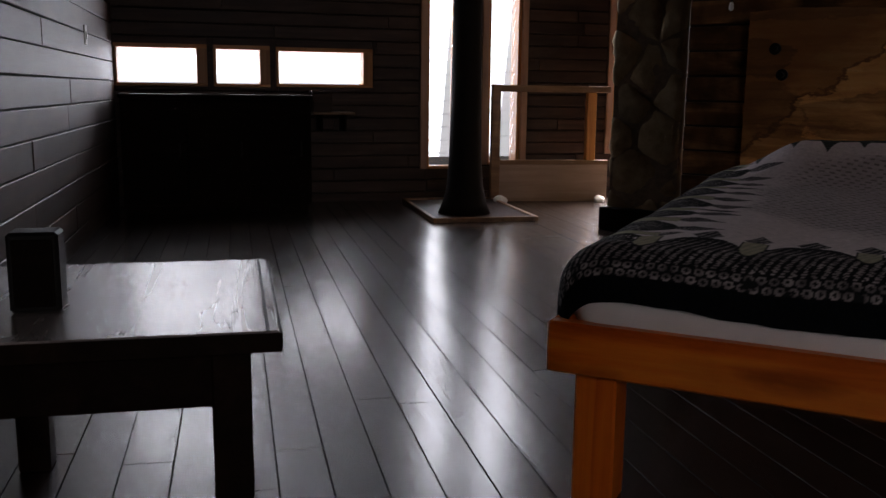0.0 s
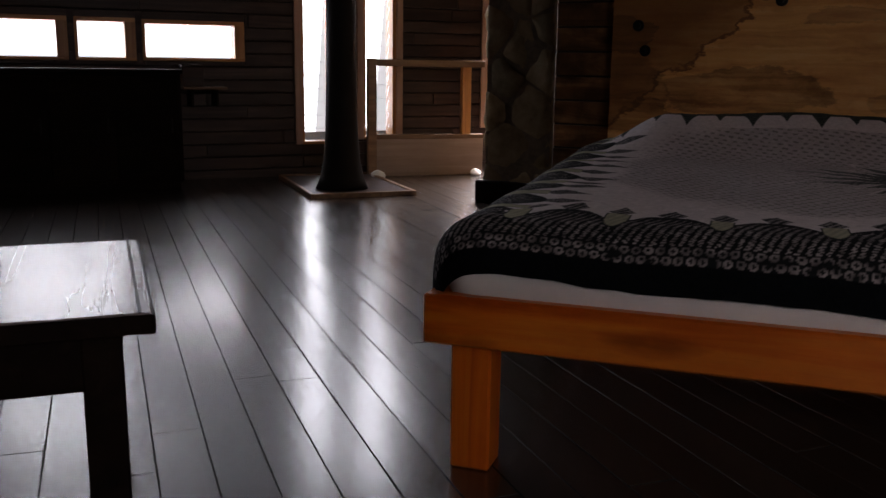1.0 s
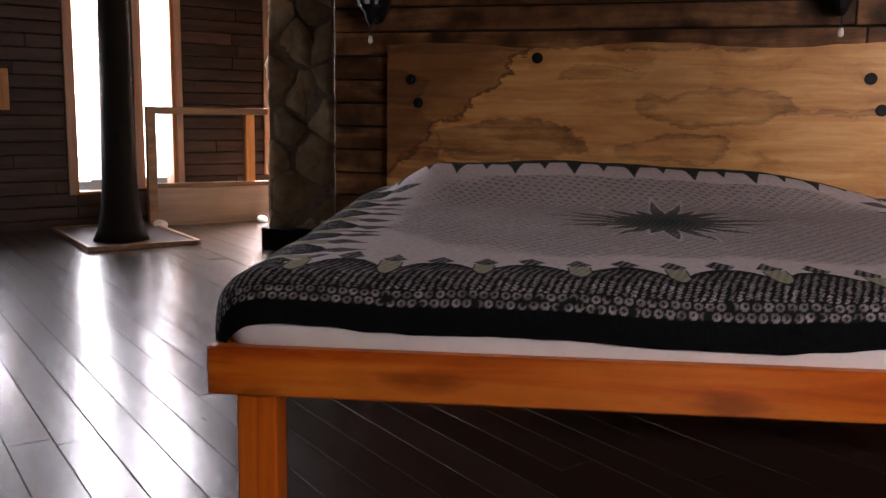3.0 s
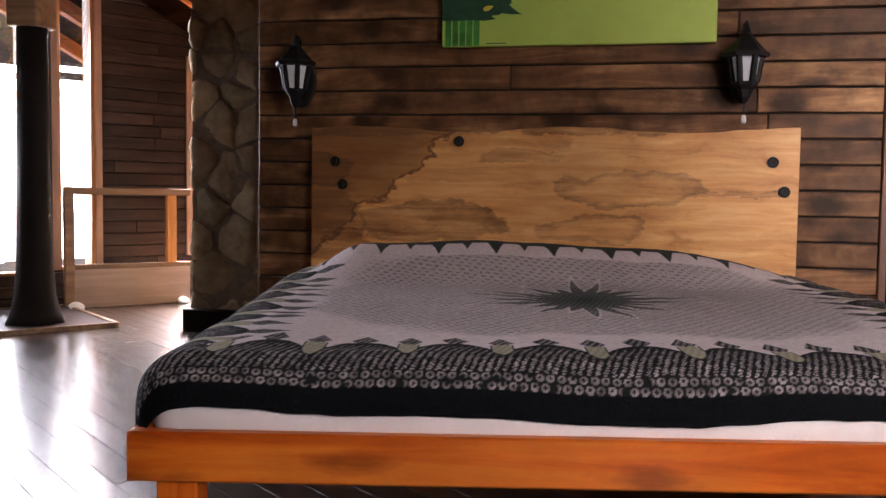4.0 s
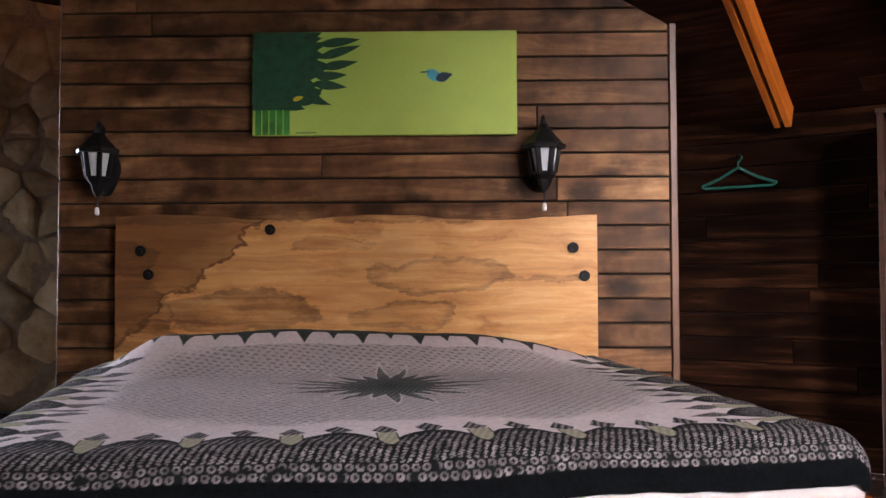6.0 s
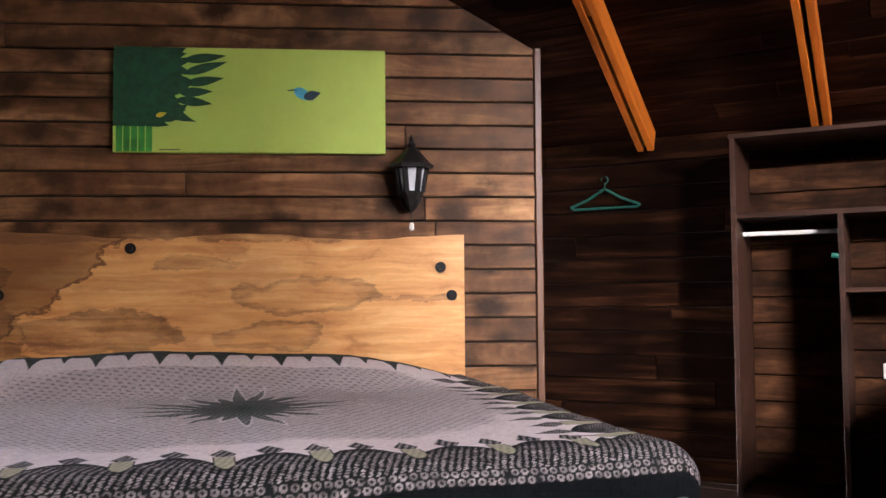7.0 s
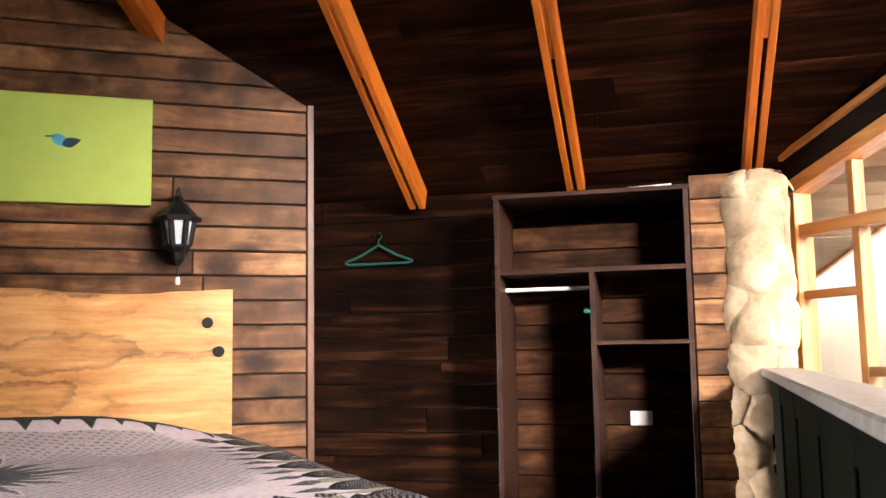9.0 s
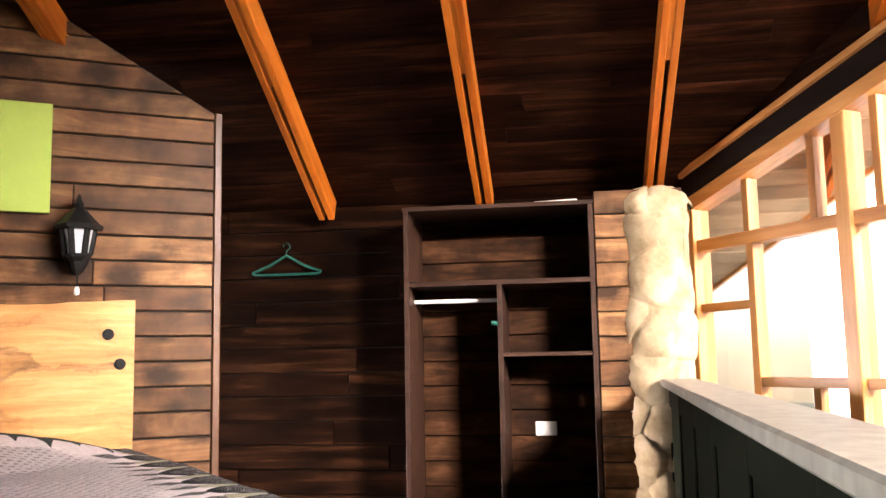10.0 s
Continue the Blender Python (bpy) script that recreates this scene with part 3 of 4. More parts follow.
# outside: ground and two bright distances
ground = part("ground", box(-60, 60, -60, 60, -3.6, -3.2), plain("dry_ground", (0.22, 0.22, 0.14), 0.9, scale=2), None)
tagged(ground, "green ground outside the house", "ground", kind="structure")
bd = part("backdrop_left", box(-9, 9, 5.0, 5.1, -3.2, 7.0), M_LEFTGLOW, None)
bd.matrix_world = F_LEFT
tagged(bd, "bright pale greenery beyond the slot windows", "backdrop", kind="structure")
bd = part("backdrop_right", box(-6, 14, 7.0, 7.1, -3.2, 15.0), M_RIGHTGLOW, None)
bd.matrix_world = F_WIN
tagged(bd, "bright white sky beyond the large windows", "backdrop", kind="structure")


# half wall beside the path of the camera
F_HALF = wall_frame(3.27, 3.60, 145.4)


def half_wall():
    ob = part("half_wall", box(0, 3.8, 0.012, 0.09, 0, 0.795), M_GREENWALL, None)
    ob.matrix_world = F_HALF
    tagged(ob, "dark green panelled half wall with a flat cap", "half wall", kind="structure")
    part("cap", box(-0.02, 3.83, -0.03, 0.13, 0.795, 0.83, 0.006), M_CAP, ob)
    x = 0.0
    while x < 3.7:
        part("stile", box(x, x + 0.09, 0.003, 0.012, 0.0, 0.79, 0.003), M_GREENWALL, ob)
        x += 0.62
    part("rail", box(0.09, 3.75, 0.005, 0.012, 0.70, 0.79, 0.003), M_GREENWALL, ob)
    part("rail", box(0.09, 3.75, 0.005, 0.012, 0.0, 0.12, 0.003), M_GREENWALL, ob)


half_wall()


# ---- stone pillars ----
def near_side(poly, px, pz, nx, nz):
    """The part of a polygon on the far side of the line through (px, pz) from its normal (nx, nz)."""
    out = []
    for i, p in enumerate(poly):
        q = poly[(i + 1) % len(poly)]
        fp, fq = (p[0] - px) * nx + (p[1] - pz) * nz, (q[0] - px) * nx + (q[1] - pz) * nz
        if fp <= 0:
            out.append(p)
        if fp * fq < 0:
            k = fp / (fp - fq)
            out.append((p[0] + k * (q[0] - p[0]), p[1] + k * (q[1] - p[1])))
    return out


def stone_cells(around, height, wide, tall, rng):
    """Uneven field stones on the unrolled face: cells round seeds set in loose courses."""
    seeds, z, k = [], 0.0, 0
    while z < height:
        h = tall * rng.uniform(0.7, 1.35)
        n = max(3, round(around / (wide * rng.uniform(0.8, 1.25))))
        for i in range(n):
            seeds.append((((i + 0.5 * (k % 2) + rng.uniform(-0.27, 0.27)) * around / n) % around, z + h * (0.5 + rng.uniform(-0.34, 0.34))))
        z += h
        k += 1
    ring = [(x + d, y) for x, y in seeds for d in (-around, 0, around)]
    cells = []
    for x, y in seeds:
        poly = [(x - 0.6, 0.0), (x + 0.6, 0.0), (x + 0.6, height), (x - 0.6, height)]
        for a, b in sorted(ring, key=lambda p: (p[0] - x) ** 2 + (p[1] - y) ** 2)[1:22]:
            poly = near_side(poly, (x + a) / 2, (y + b) / 2, a - x, b - y) if len(poly) > 2 else []
        if len(poly) > 2:
            cells.append(poly)
    return cells


def stone_pillar(name, m, wx, wy, height, label, mat, wide, tall, rounded=False, seed=1, rough=0.02, joint=0.008, edge=0.014, mortar=M_MORTAR, grit=0.006):
    """Rough stones round a mortar core, each a bulging uneven patch that fits its neighbours."""
    rng = random.Random(seed)
    ob = thing(name, m, label, "pillar", kind="structure")
    core = box(-wx / 2 + 0.004, wx / 2 - 0.004, -wy / 2 + 0.004, wy / 2 - 0.004, 0, height - 0.02) if not rounded else tube([(0, 0, 0), (0, 0, height - 0.07), (0, 0, height - 0.03)], [wx / 2 - 0.002, wx / 2 - 0.002, wx / 2 - 0.05], 24)
    part("core", core, mortar, ob)
    around = math.pi * wx if rounded else 2 * (wx + wy)

    def place(s, z, out):
        """A point of the face: s metres round the pillar, z up, out from the mean face."""
        if rounded:
            a, r = s / (wx / 2), wx / 2 + out
            top = max(0.0, z - (height - 0.09)) / 0.09
            r -= 0.085 * top * top
            return Vector((math.cos(a) * r, math.sin(a) * r, z))
        s = s % around
        hx, hy = wx / 2, wy / 2
        if s < wx:
            return Vector((-hx + s, -hy - out, z))
        if s < wx + wy:
            return Vector((hx + out, -hy + s - wx, z))
        if s < 2 * wx + wy:
            return Vector((hx - (s - wx - wy), hy + out, z))
        return Vector((-hx - out, hy - (s - 2 * wx - wy), z))

    for poly in stone_cells(around, height, wide, tall, rng):
        cx, cz_ = sum(p[0] for p in poly) / len(poly), sum(p[1] for p in poly) / len(poly)
        # corners worn round, then more points along each edge
        poly = [(a[0] * (1 - k) + b[0] * k, a[1] * (1 - k) + b[1] * k) for a, b in zip(poly, poly[1:] + poly[:1]) for k in (0.09, 0.3, 0.5, 0.7, 0.91)]
        reach = sum(math.hypot(x - cx, z - cz_) for x, z in poly) / len(poly)
        shrink = max(0.5, 1 - joint / reach)
        lift, tilt_s, tilt_z, ph = rng.uniform(-0.4, 1.0) * rough, rng.uniform(-0.12, 0.12), rng.uniform(-0.12, 0.12), rng.uniform(0, 90)
        bm = bmesh.new()

        def at(fr, x, z):
            s_, z_ = cx + (x - cx) * fr * shrink, cz_ + (z - cz_) * fr * shrink
            wob = Vector((s_ * 9, z_ * 9, seed + 0.5))
            s_, z_ = s_ + 0.012 * noise.noise(wob), z_ + 0.012 * noise.noise(wob + Vector((31, 0, 0)))
            out = lift + tilt_s * (s_ - cx) + tilt_z * (z_ - cz_) + 0.6 * rough * (1 - fr ** 3) - edge * max(0.0, fr - 0.72) / 0.28
            out += rough * 0.8 * noise.noise(Vector((s_ * 7 + ph, z_ * 7, 3))) + grit * noise.noise(Vector((s_ * 24, z_ * 24, 8 + ph)))
            return bm.verts.new(place(s_, min(max(z_, 0.0), height), out))

        mid = at(0.0, cx, cz_)
        rings = [[at(fr, x, z) for x, z in poly] for fr in (0.35, 0.65, 0.86, 0.96, 1.0)]
        n = len(poly)
        for i in range(n):
            bm.faces.new((mid, rings[0][i], rings[0][(i + 1) % n]))
            for r0, r1 in zip(rings, rings[1:]):
                bm.faces.new((r0[i], r1[i], r1[(i + 1) % n], r0[(i + 1) % n]))
        part("stone", bm, mat, ob, smooth=True)
    return ob


stone_pillar("pillar_1", wall_frame(-2.33, 5.85, -90), 0.46, 0.50, 2.86, "square rough field-stone pillar on a dark plinth", M_STONE, 0.27, 0.22, seed=3, rough=0.014, joint=0.003, edge=0.009)
plinth = part("plinth", box(-2.60, -1.98, 5.54, 6.16, 0.0, 0.145, 0.008), M_DARKWOOD, None)
tagged(plinth, "dark wooden plinth round the stone pillar", "plinth", kind="structure")
stone_pillar("pillar_2", wall_frame(3.30, 3.68, -33), 0.335, 0.335, 1.755, "round pale stone pillar that carries a rafter", M_STONE_PALE, 0.24, 0.19, rounded=True, seed=11, rough=0.014, joint=0.001, edge=0.007, mortar=M_STONE_PALE, grit=0.013)


# ---- the bed ----
BED_A = 10.5
F_B = pose(-0.80, 1.85, 0, 0, 0, BED_A)
BW, BL = 2.17, 1.86


def bed():
    ob = thing("bed", F_B, "low orange varnished pine bed frame with square legs", "bed")
    part("foot_rail", box(0, BW, 0.0, 0.042, 0.296, 0.405, 0.005), M_BED, ob)
    part("side_rail", box(0.0, 0.042, 0.042, BL, 0.296, 0.405, 0.005), BED_Y, ob)
    part("side_rail", box(BW - 0.042, BW, 0.042, BL, 0.296, 0.405, 0.005), BED_Y, ob)
    part("head_rail", box(0.042, BW - 0.042, BL - 0.04, BL, 0.296, 0.405, 0.005), M_BED, ob)
    for x in (0.05, BW - 0.14):
        for y in (0.045, BL - 0.16):
            part("leg", box(x, x + 0.09, y, y + 0.09, 0.0, 0.318, 0.005), M_BEDZ, ob)
    part("slat_base", box(0.042, BW - 0.042, 0.042, BL - 0.04, 0.335, 0.36), M_BEDZ, ob)


BED_Y = wood("varnished_pine_long", (0.29, 0.036, 0.003), (0.58, 0.115, 0.007), (0.70, 0.20, 0.02), axis=1, knots=0.5, stain=0.25, rough=0.38, coat=0.1, spec=0.35)


bed()

mat_ = part("mattress", box(0.024, BW - 0.024, 0.020, BL - 0.02, 0.362, 0.526, 0.076, seg=4), M_SHEET, None, smooth=True)
mat_.matrix_world = F_B
tagged(mat_, "white sheeted mattress on the pine frame", "mattress")


# the cover: a knitted spread with concentric patterned borders
def smooth(a, b, x):
    k = min(1, max(0, (x - a) / (b - a)))
    return k * k * (3 - 2 * k)


EDGE, ROUND, DROP = 0.115, 0.105, 0.018


def cover_height(x, y):
    """The lie of the cover over mattress and pillows, in the bed's own measure."""
    z = 0.566 + 0.010 * noise.noise(Vector((x * 2.3, y * 2.3, 4))) + 0.03 * smooth(0.3, 1.3, y)
    hump = smooth(BL - 0.62, BL - 0.25, y) * (1 - 0.35 * smooth(BL - 0.12, BL, y))
    side = smooth(0.06, 0.34, x) * smooth(0.04, 0.66, BW - x)
    z += 0.130 * hump * side * (0.95 + 0.09 * math.sin(x * 4.2 + 4.4))
    return z


KNIT_BLACK, KNIT_DARK = np.array((0.005, 0.006, 0.007)), np.array((0.012, 0.014, 0.015))
KNIT_GREY, KNIT_PALE, KNIT_GREEN = np.array((0.27, 0.245, 0.245)), np.array((0.64, 0.565, 0.57)), np.array((0.33, 0.315, 0.225))


HEAD_V = BL - 0.265


def cover_colour(u, v, u0, u1, v0, v1):
    """Colour of the knit at u, v (metres of cloth); d is the way to the nearest hem."""
    du, dv = min(u - u0, u1 - u), v - v0
    d, along = (du, v - (v0 + v1) / 2) if du < dv else (dv, u - (u0 + u1) / 2 + 0.036)
    per = 0.216
    f = along / per + 0.5
    f = abs(f - math.floor(f) - 0.5) * 2  # 0 at a green pocket, 1 in the middle of an arch
    wob = noise.noise(Vector((u * 40, v * 40, 0)))
    slow = noise.noise(Vector((u * 7, v * 7, 5)))
    hatch = math.sin((along + d * 0.9 + 0.006 * slow) * 2 * math.pi / 0.018 + 2.6 * wob) * math.sin(d * 2 * math.pi / 0.0145 + 2.2 * wob + 2 * slow)
    if d < 0.060:
        return KNIT_BLACK
    if d < 0.102:
        # two rows of small uneven rings
        k = 0 if d < 0.080 else 1
        g = along / 0.0235 + 0.5 * k + 0.12 * slow
        g = g - math.floor(g) - 0.5
        rad = math.hypot(g * 2.3, (d - (0.070, 0.091)[k]) / 0.0098)
        return KNIT_PALE * (0.30 + 0.45 * wob) if 0.40 < rad < 0.92 and wob > -0.42 else KNIT_DARK
    # head end: pale scallops between dark notches, small and large in turn
    e = HEAD_V - v
    if e < 0.11 and du > 0.30:
        g = (u - (u0 + u1) / 2) / (per / 2)
        big = int(math.floor(g + 0.5)) % 2 == 0
        g = abs(g - math.floor(g + 0.5)) * per / 2
        notch = (0.030 if big else 0.018) * (1 - e / (0.105 if big else 0.065))
        if e < -0.004 + 0.006 * slow or g < notch:
            return KNIT_DARK * 1.6 + np.array((0.0, 0.008, 0.003)) + (KNIT_PALE * 0.10 if hatch > 0.2 else 0)
        return KNIT_PALE * (1.0 + 0.05 * wob)
    crown = 0.190 + 0.110 * math.sin(f * math.pi / 2)
    # the pocket: a small cup between two arches
    cup = math.hypot(f / 0.24, (d - 0.215) / 0.062) if d < 0.215 else f / 0.24
    if cup < 1 and d < 0.285:
        return KNIT_GREEN * (1.0 + 0.3 * hatch) if cup < 0.86 else KNIT_DARK * 2
    if d < crown:
        # broken pale stitches, almost none along the crown of the arch
        keep = 0.25 + 0.6 * smooth(0.06, 0.0, crown - d) + 0.28 * smooth(0.14, 0.28, d) * f
        return KNIT_PALE * (0.42 + 0.36 * wob) if hatch > keep else KNIT_DARK
    if d < 0.46:
        # hatched diamonds over the pockets and over the arches
        g = min(f, 1 - f) * per / 2
        low, mid_, half = (0.285, 0.318, 0.031) if f < 0.5 else (0.288, 0.335, 0.034)
        if g < half * (1 - abs(d - mid_) / (0.075 if d > mid_ else 0.065)) and d > low - 0.012:
            return KNIT_PALE * 0.5 if hatch > 0.28 else KNIT_DARK * 1.8
    cu_, cv_ = u - (u0 + u1) / 2 - 0.045, v - 1.0
    rad, ang = math.hypot(cu_, cv_ * 0.96), math.atan2(cv_, cu_)
    ray = ang * 22 / (2 * math.pi)
    k_ray = int(math.floor(ray))
    point = (0.33, 0.22, 0.28, 0.21, 0.30)[k_ray % 5] * (1 + 0.22 * abs(math.cos(ang)))
    star = 0.135 + (point - 0.135) * max(0.0, 1 - abs(ray - k_ray - 0.5) * 2) ** 1.15
    if rad < star:
        k = rad / 0.33
        dark = KNIT_DARK * 2.2 + np.array((0.0, 0.010, 0.005))
        return dark + KNIT_GREY * (0.10 + 0.70 * k) * (1.15 if hatch > 0.05 else 0.30)
    # rows of short slanting dashes on a field that fades into the pale border
    ring = abs(cu_ / 0.82) ** 2.8 + abs(cv_ / 0.60) ** 2.8
    field = smooth(1.25 + 0.35 * slow, 0.75 + 0.35 * slow, ring) * smooth(star + 0.005, star + 0.05, rad)
    pale = KNIT_PALE * (1.0 + 0.06 * wob)
    grey = KNIT_GREY * (0.34 + 0.10 * slow) + KNIT_PALE * (0.58 + 0.05 * wob)
    r_ = (cv_ + 0.010 * slow) / 0.0215 + 0.35 * cu_ / 0.034
    g = cu_ / 0.031 + 0.5 * (math.floor(r_) % 2) + 0.25 * slow
    dash = abs(g - math.floor(g) - 0.5) < 0.26 and abs(r_ - math.floor(r_) - 0.5) < 0.20 and wob > -0.35
    col = pale * (1 - field) + grey * field
    return col * (1 - 0.52 * min(1.0, field * 1.6)) if dash else col


def cover():
    nx, ny = 660, 560
    reach = ROUND * math.pi / 2 + DROP - EDGE
    u0, u1, v0, v1 = -reach - 0.05, BW + reach, -reach, BL + 0.02
    us, vs = np.linspace(u0, u1, nx), np.linspace(v0, v1, ny)
    verts, cols = [], []

    def fold(over):
        """How far out and down a hem lies that hangs over the rounded edge."""
        a = over / ROUND
        if a < math.pi / 2:
            return ROUND * math.sin(a), ROUND * (1 - math.cos(a))
        return ROUND, ROUND + (over - ROUND * math.pi / 2)

    for v in vs:
        for u in us:
            ou = max(0.0, EDGE - u, u - (BW - EDGE))
            ov = max(0.0, EDGE - v)
            x, y = u, v
            over = math.hypot(ou, ov) if ou and ov else max(ou, ov)
            dz = 0.0
            if over > 0:
                over = min(over, ROUND * math.pi / 2 + DROP + 0.02 + (0.05 if u < EDGE else 0.0))
                o, dz = fold(over)
                k = o / max(math.hypot(ou, ov), 1e-6)
                x = (EDGE - ou * k) if u < EDGE else ((BW - EDGE + ou * k) if u > BW - EDGE else u)
                y = (EDGE - ov * k) if v < EDGE else v
            hang = min(1.0, dz / 0.1)
            wav = 0.006 * hang * math.sin((u + v) * 17 + 2 * noise.noise(Vector((u * 3, v * 3, 0))))
            hem = 0.009 * hang * math.sin(u * 4.1 + 0.6) + 0.006 * hang * math.sin(u * 9.3)
            z = cover_height(min(max(x, EDGE), BW - EDGE), max(y, EDGE)) - dz + hem
            z += 0.0030 * noise.noise(Vector((u * 16, v * 16, 1))) + 0.006 * noise.noise(Vector((u * 4.5, v * 4.5, 7)))
            if u < EDGE:
                x -= 0.022 * min(1.0, ou / 0.18)
            verts.append((x, y - abs(wav) * 0.5, z))
            cols.append((*cover_colour(u, v, u0, u1, v0, v1 - 0.03), 1.0))
    faces = [(j * nx + i, j * nx + i + 1, (j + 1) * nx + i + 1, (j + 1) * nx + i) for j in range(ny - 1) for i in range(nx - 1)]
    black = [max(c[:3]) < 0.008 for c in cols]

    def piece(name, keep):
        """One mesh of the faces that keep picks, with their own points."""
        mine = [f for f in faces if keep(sum(black[i] for i in f))]
        used = {i: k for k, i in enumerate(sorted({i for f in mine for i in f}))}
        me = bpy.data.meshes.new(name)
        me.from_pydata([verts[i] for i in used], [], [[used[i] for i in f] for f in mine])
        at = me.color_attributes.new("knit", "FLOAT_COLOR", "POINT")
        at.data.foreach_set("color", np.array([cols[i] for i in used], dtype=np.float32).ravel())
        for pl in me.polygons:
            pl.use_smooth = True
        return new(name, me)

    m, nodes, links, bsdf = material("knitted_yarn")
    ca = nodes.new("ShaderNodeVertexColor")
    ca.layer_name = "knit"
    tc = nodes.new("ShaderNodeTexCoord")
    n = noise_tex(nodes, links, tc.outputs["Object"], 70.0, 5, 0.6)
    vo = nodes.new("ShaderNodeTexVoronoi")
    vo.inputs["Scale"].default_value = 95
    links.new(tc.outputs["Object"], vo.inputs["Vector"])
    r = ramp(nodes, [(0.25, (0.80, 0.80, 0.80)), (0.75, (1.12, 1.12, 1.12))])
    links.new(n.outputs[0], r.inputs[0])
    links.new(mix(nodes, links, ca.outputs[0], r.outputs[0], 1.0, "MULTIPLY"), bsdf.inputs["Base Color"])
    bsdf.inputs["Roughness"].default_value = 0.95
    bsdf.inputs["Specular IOR Level"].default_value = 0.04
    bump(nodes, links, vo.outputs["Distance"], 0.6, 0.004, bsdf)
    ob = piece("bedspread", lambda n: n < 4)
    hem = piece("border", lambda n: n == 4)
    for each in (ob, hem):
        each.data.materials.append(m)
    ob.matrix_world = F_B
    hem.parent = ob
    tagged(hem, "plain black knitted border")
    tagged(ob, "black, grey and white patterned knitted bedspread with a star", "bedspread")


cover()


# ---- headboard: a slab of figured wood bolted to the wall ----
def slab_mat():
    m, nodes, links, bsdf = material("spalted_slab")
    tc = nodes.new("ShaderNodeTexCoord")
    wm = nodes.new("ShaderNodeMapping")
    wm.inputs["Scale"].default_value = (3.2, 3.0, 7.0)
    links.new(tc.outputs["Object"], wm.inputs["Vector"])
    warp = noise_tex(nodes, links, wm.outputs[0], 1.0, 6, 0.64)
    wv = nodes.new("ShaderNodeVectorMath")
    wv.operation = "MULTIPLY_ADD"
    links.new(warp.outputs[1], wv.inputs[0])
    wv.inputs[1].default_value = (0.44, 0.0, 0.19)
    links.new(tc.outputs["Object"], wv.inputs[2])
    fine_m = nodes.new("ShaderNodeMapping")
    fine_m.inputs["Scale"].default_value = (2.0, 20, 30)
    wf = nodes.new("ShaderNodeVectorMath")
    wf.operation = "MULTIPLY_ADD"
    links.new(warp.outputs[1], wf.inputs[0])
    wf.inputs[1].default_value = (0.0, 0.0, 0.05)
    links.new(tc.outputs["Object"], wf.inputs[2])
    links.new(wf.outputs[0], fine_m.inputs["Vector"])
    fine = noise_tex(nodes, links, fine_m.outputs[0], 1.0, 7, 0.6, 0.6)
    wide_m = nodes.new("ShaderNodeMapping")
    wide_m.inputs["Scale"].default_value = (1.7, 3.0, 5.5)
    links.new(wv.outputs[0], wide_m.inputs["Vector"])
    wide = noise_tex(nodes, links, wide_m.outputs[0], 1.6, 5, 0.6, 0.6)
    base = ramp(nodes, [(0.25, (0.50, 0.22, 0.062)), (0.5, (0.68, 0.35, 0.115)), (0.75, (0.78, 0.49, 0.215))])
    links.new(fine.outputs[0], base.inputs[0])
    shade = ramp(nodes, [(0.30, (0.62, 0.52, 0.42)), (0.44, (0.88, 0.83, 0.78)), (0.56, (1, 1, 1)), (0.72, (1.0, 1.0, 1.05))])
    links.new(wide.outputs[0], shade.inputs[0])
    col = mix(nodes, links, base.outputs[0], shade.outputs[0], 1.0, "MULTIPLY")

    def figure(cx, cz, rx, rz, fill, line, edge=0.16):
        """A knot figure: a stained inside within a thin dark vein of uneven course."""
        mp = nodes.new("ShaderNodeMapping")
        mp.inputs["Scale"].default_value = (1 / rx, 0, 1 / rz)
        mp.inputs["Location"].default_value = (-(cx + 0.22) / rx, 0, -(cz + 0.095) / rz)
        links.new(wv.outputs[0], mp.inputs["Vector"])
        ln = nodes.new("ShaderNodeVectorMath")
        ln.operation = "LENGTH"
        links.new(mp.outputs[0], ln.inputs[0])
        half = nodes.new("ShaderNodeMath")
        half.operation = "MULTIPLY"
        half.inputs[1].default_value = 0.5
        links.new(ln.outputs["Value"], half.inputs[0])
        inside = (fill * 0.75,) * 3
        r = ramp(nodes, [(0.0, inside), (0.5 - edge, (fill,) * 3), (0.5 - 0.025, (line,) * 3), (0.5, (line,) * 3), (0.5 + 0.03, (0, 0, 0))])
        links.new(half.outputs[0], r.inputs[0])
        patch = nodes.new("ShaderNodeMath")
        patch.operation = "MULTIPLY"
        links.new(r.outputs[0], patch.inputs[0])
        fr = nodes.new("ShaderNodeMapRange")
        fr.inputs[1].default_value, fr.inputs[2].default_value = 0.30, 0.62
        fr.inputs[3].default_value, fr.inputs[4].default_value = 0.95, 0.45
        links.new(wide.outputs[0], fr.inputs[0])
        links.new(fr.outputs[0], patch.inputs[1])
        worn = nodes.new("ShaderNodeMapRange")
        worn.inputs[1].default_value, worn.inputs[2].default_value = 0.36, 0.60
        worn.inputs[3].default_value, worn.inputs[4].default_value = 1.0, 0.6
        links.new(fine.outputs[0], worn.inputs[0])
        broken = nodes.new("ShaderNodeMath")
        broken.operation = "MULTIPLY"
        links.new(patch.outputs[0], broken.inputs[0])
        links.new(worn.outputs[0], broken.inputs[1])
        return broken.outputs[0]

    # one end darker, behind a slanting vein
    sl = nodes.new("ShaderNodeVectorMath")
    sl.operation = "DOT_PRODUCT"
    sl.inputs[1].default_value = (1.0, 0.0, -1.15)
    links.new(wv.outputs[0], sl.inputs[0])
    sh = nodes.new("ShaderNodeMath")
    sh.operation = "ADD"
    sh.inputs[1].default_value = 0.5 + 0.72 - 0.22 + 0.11
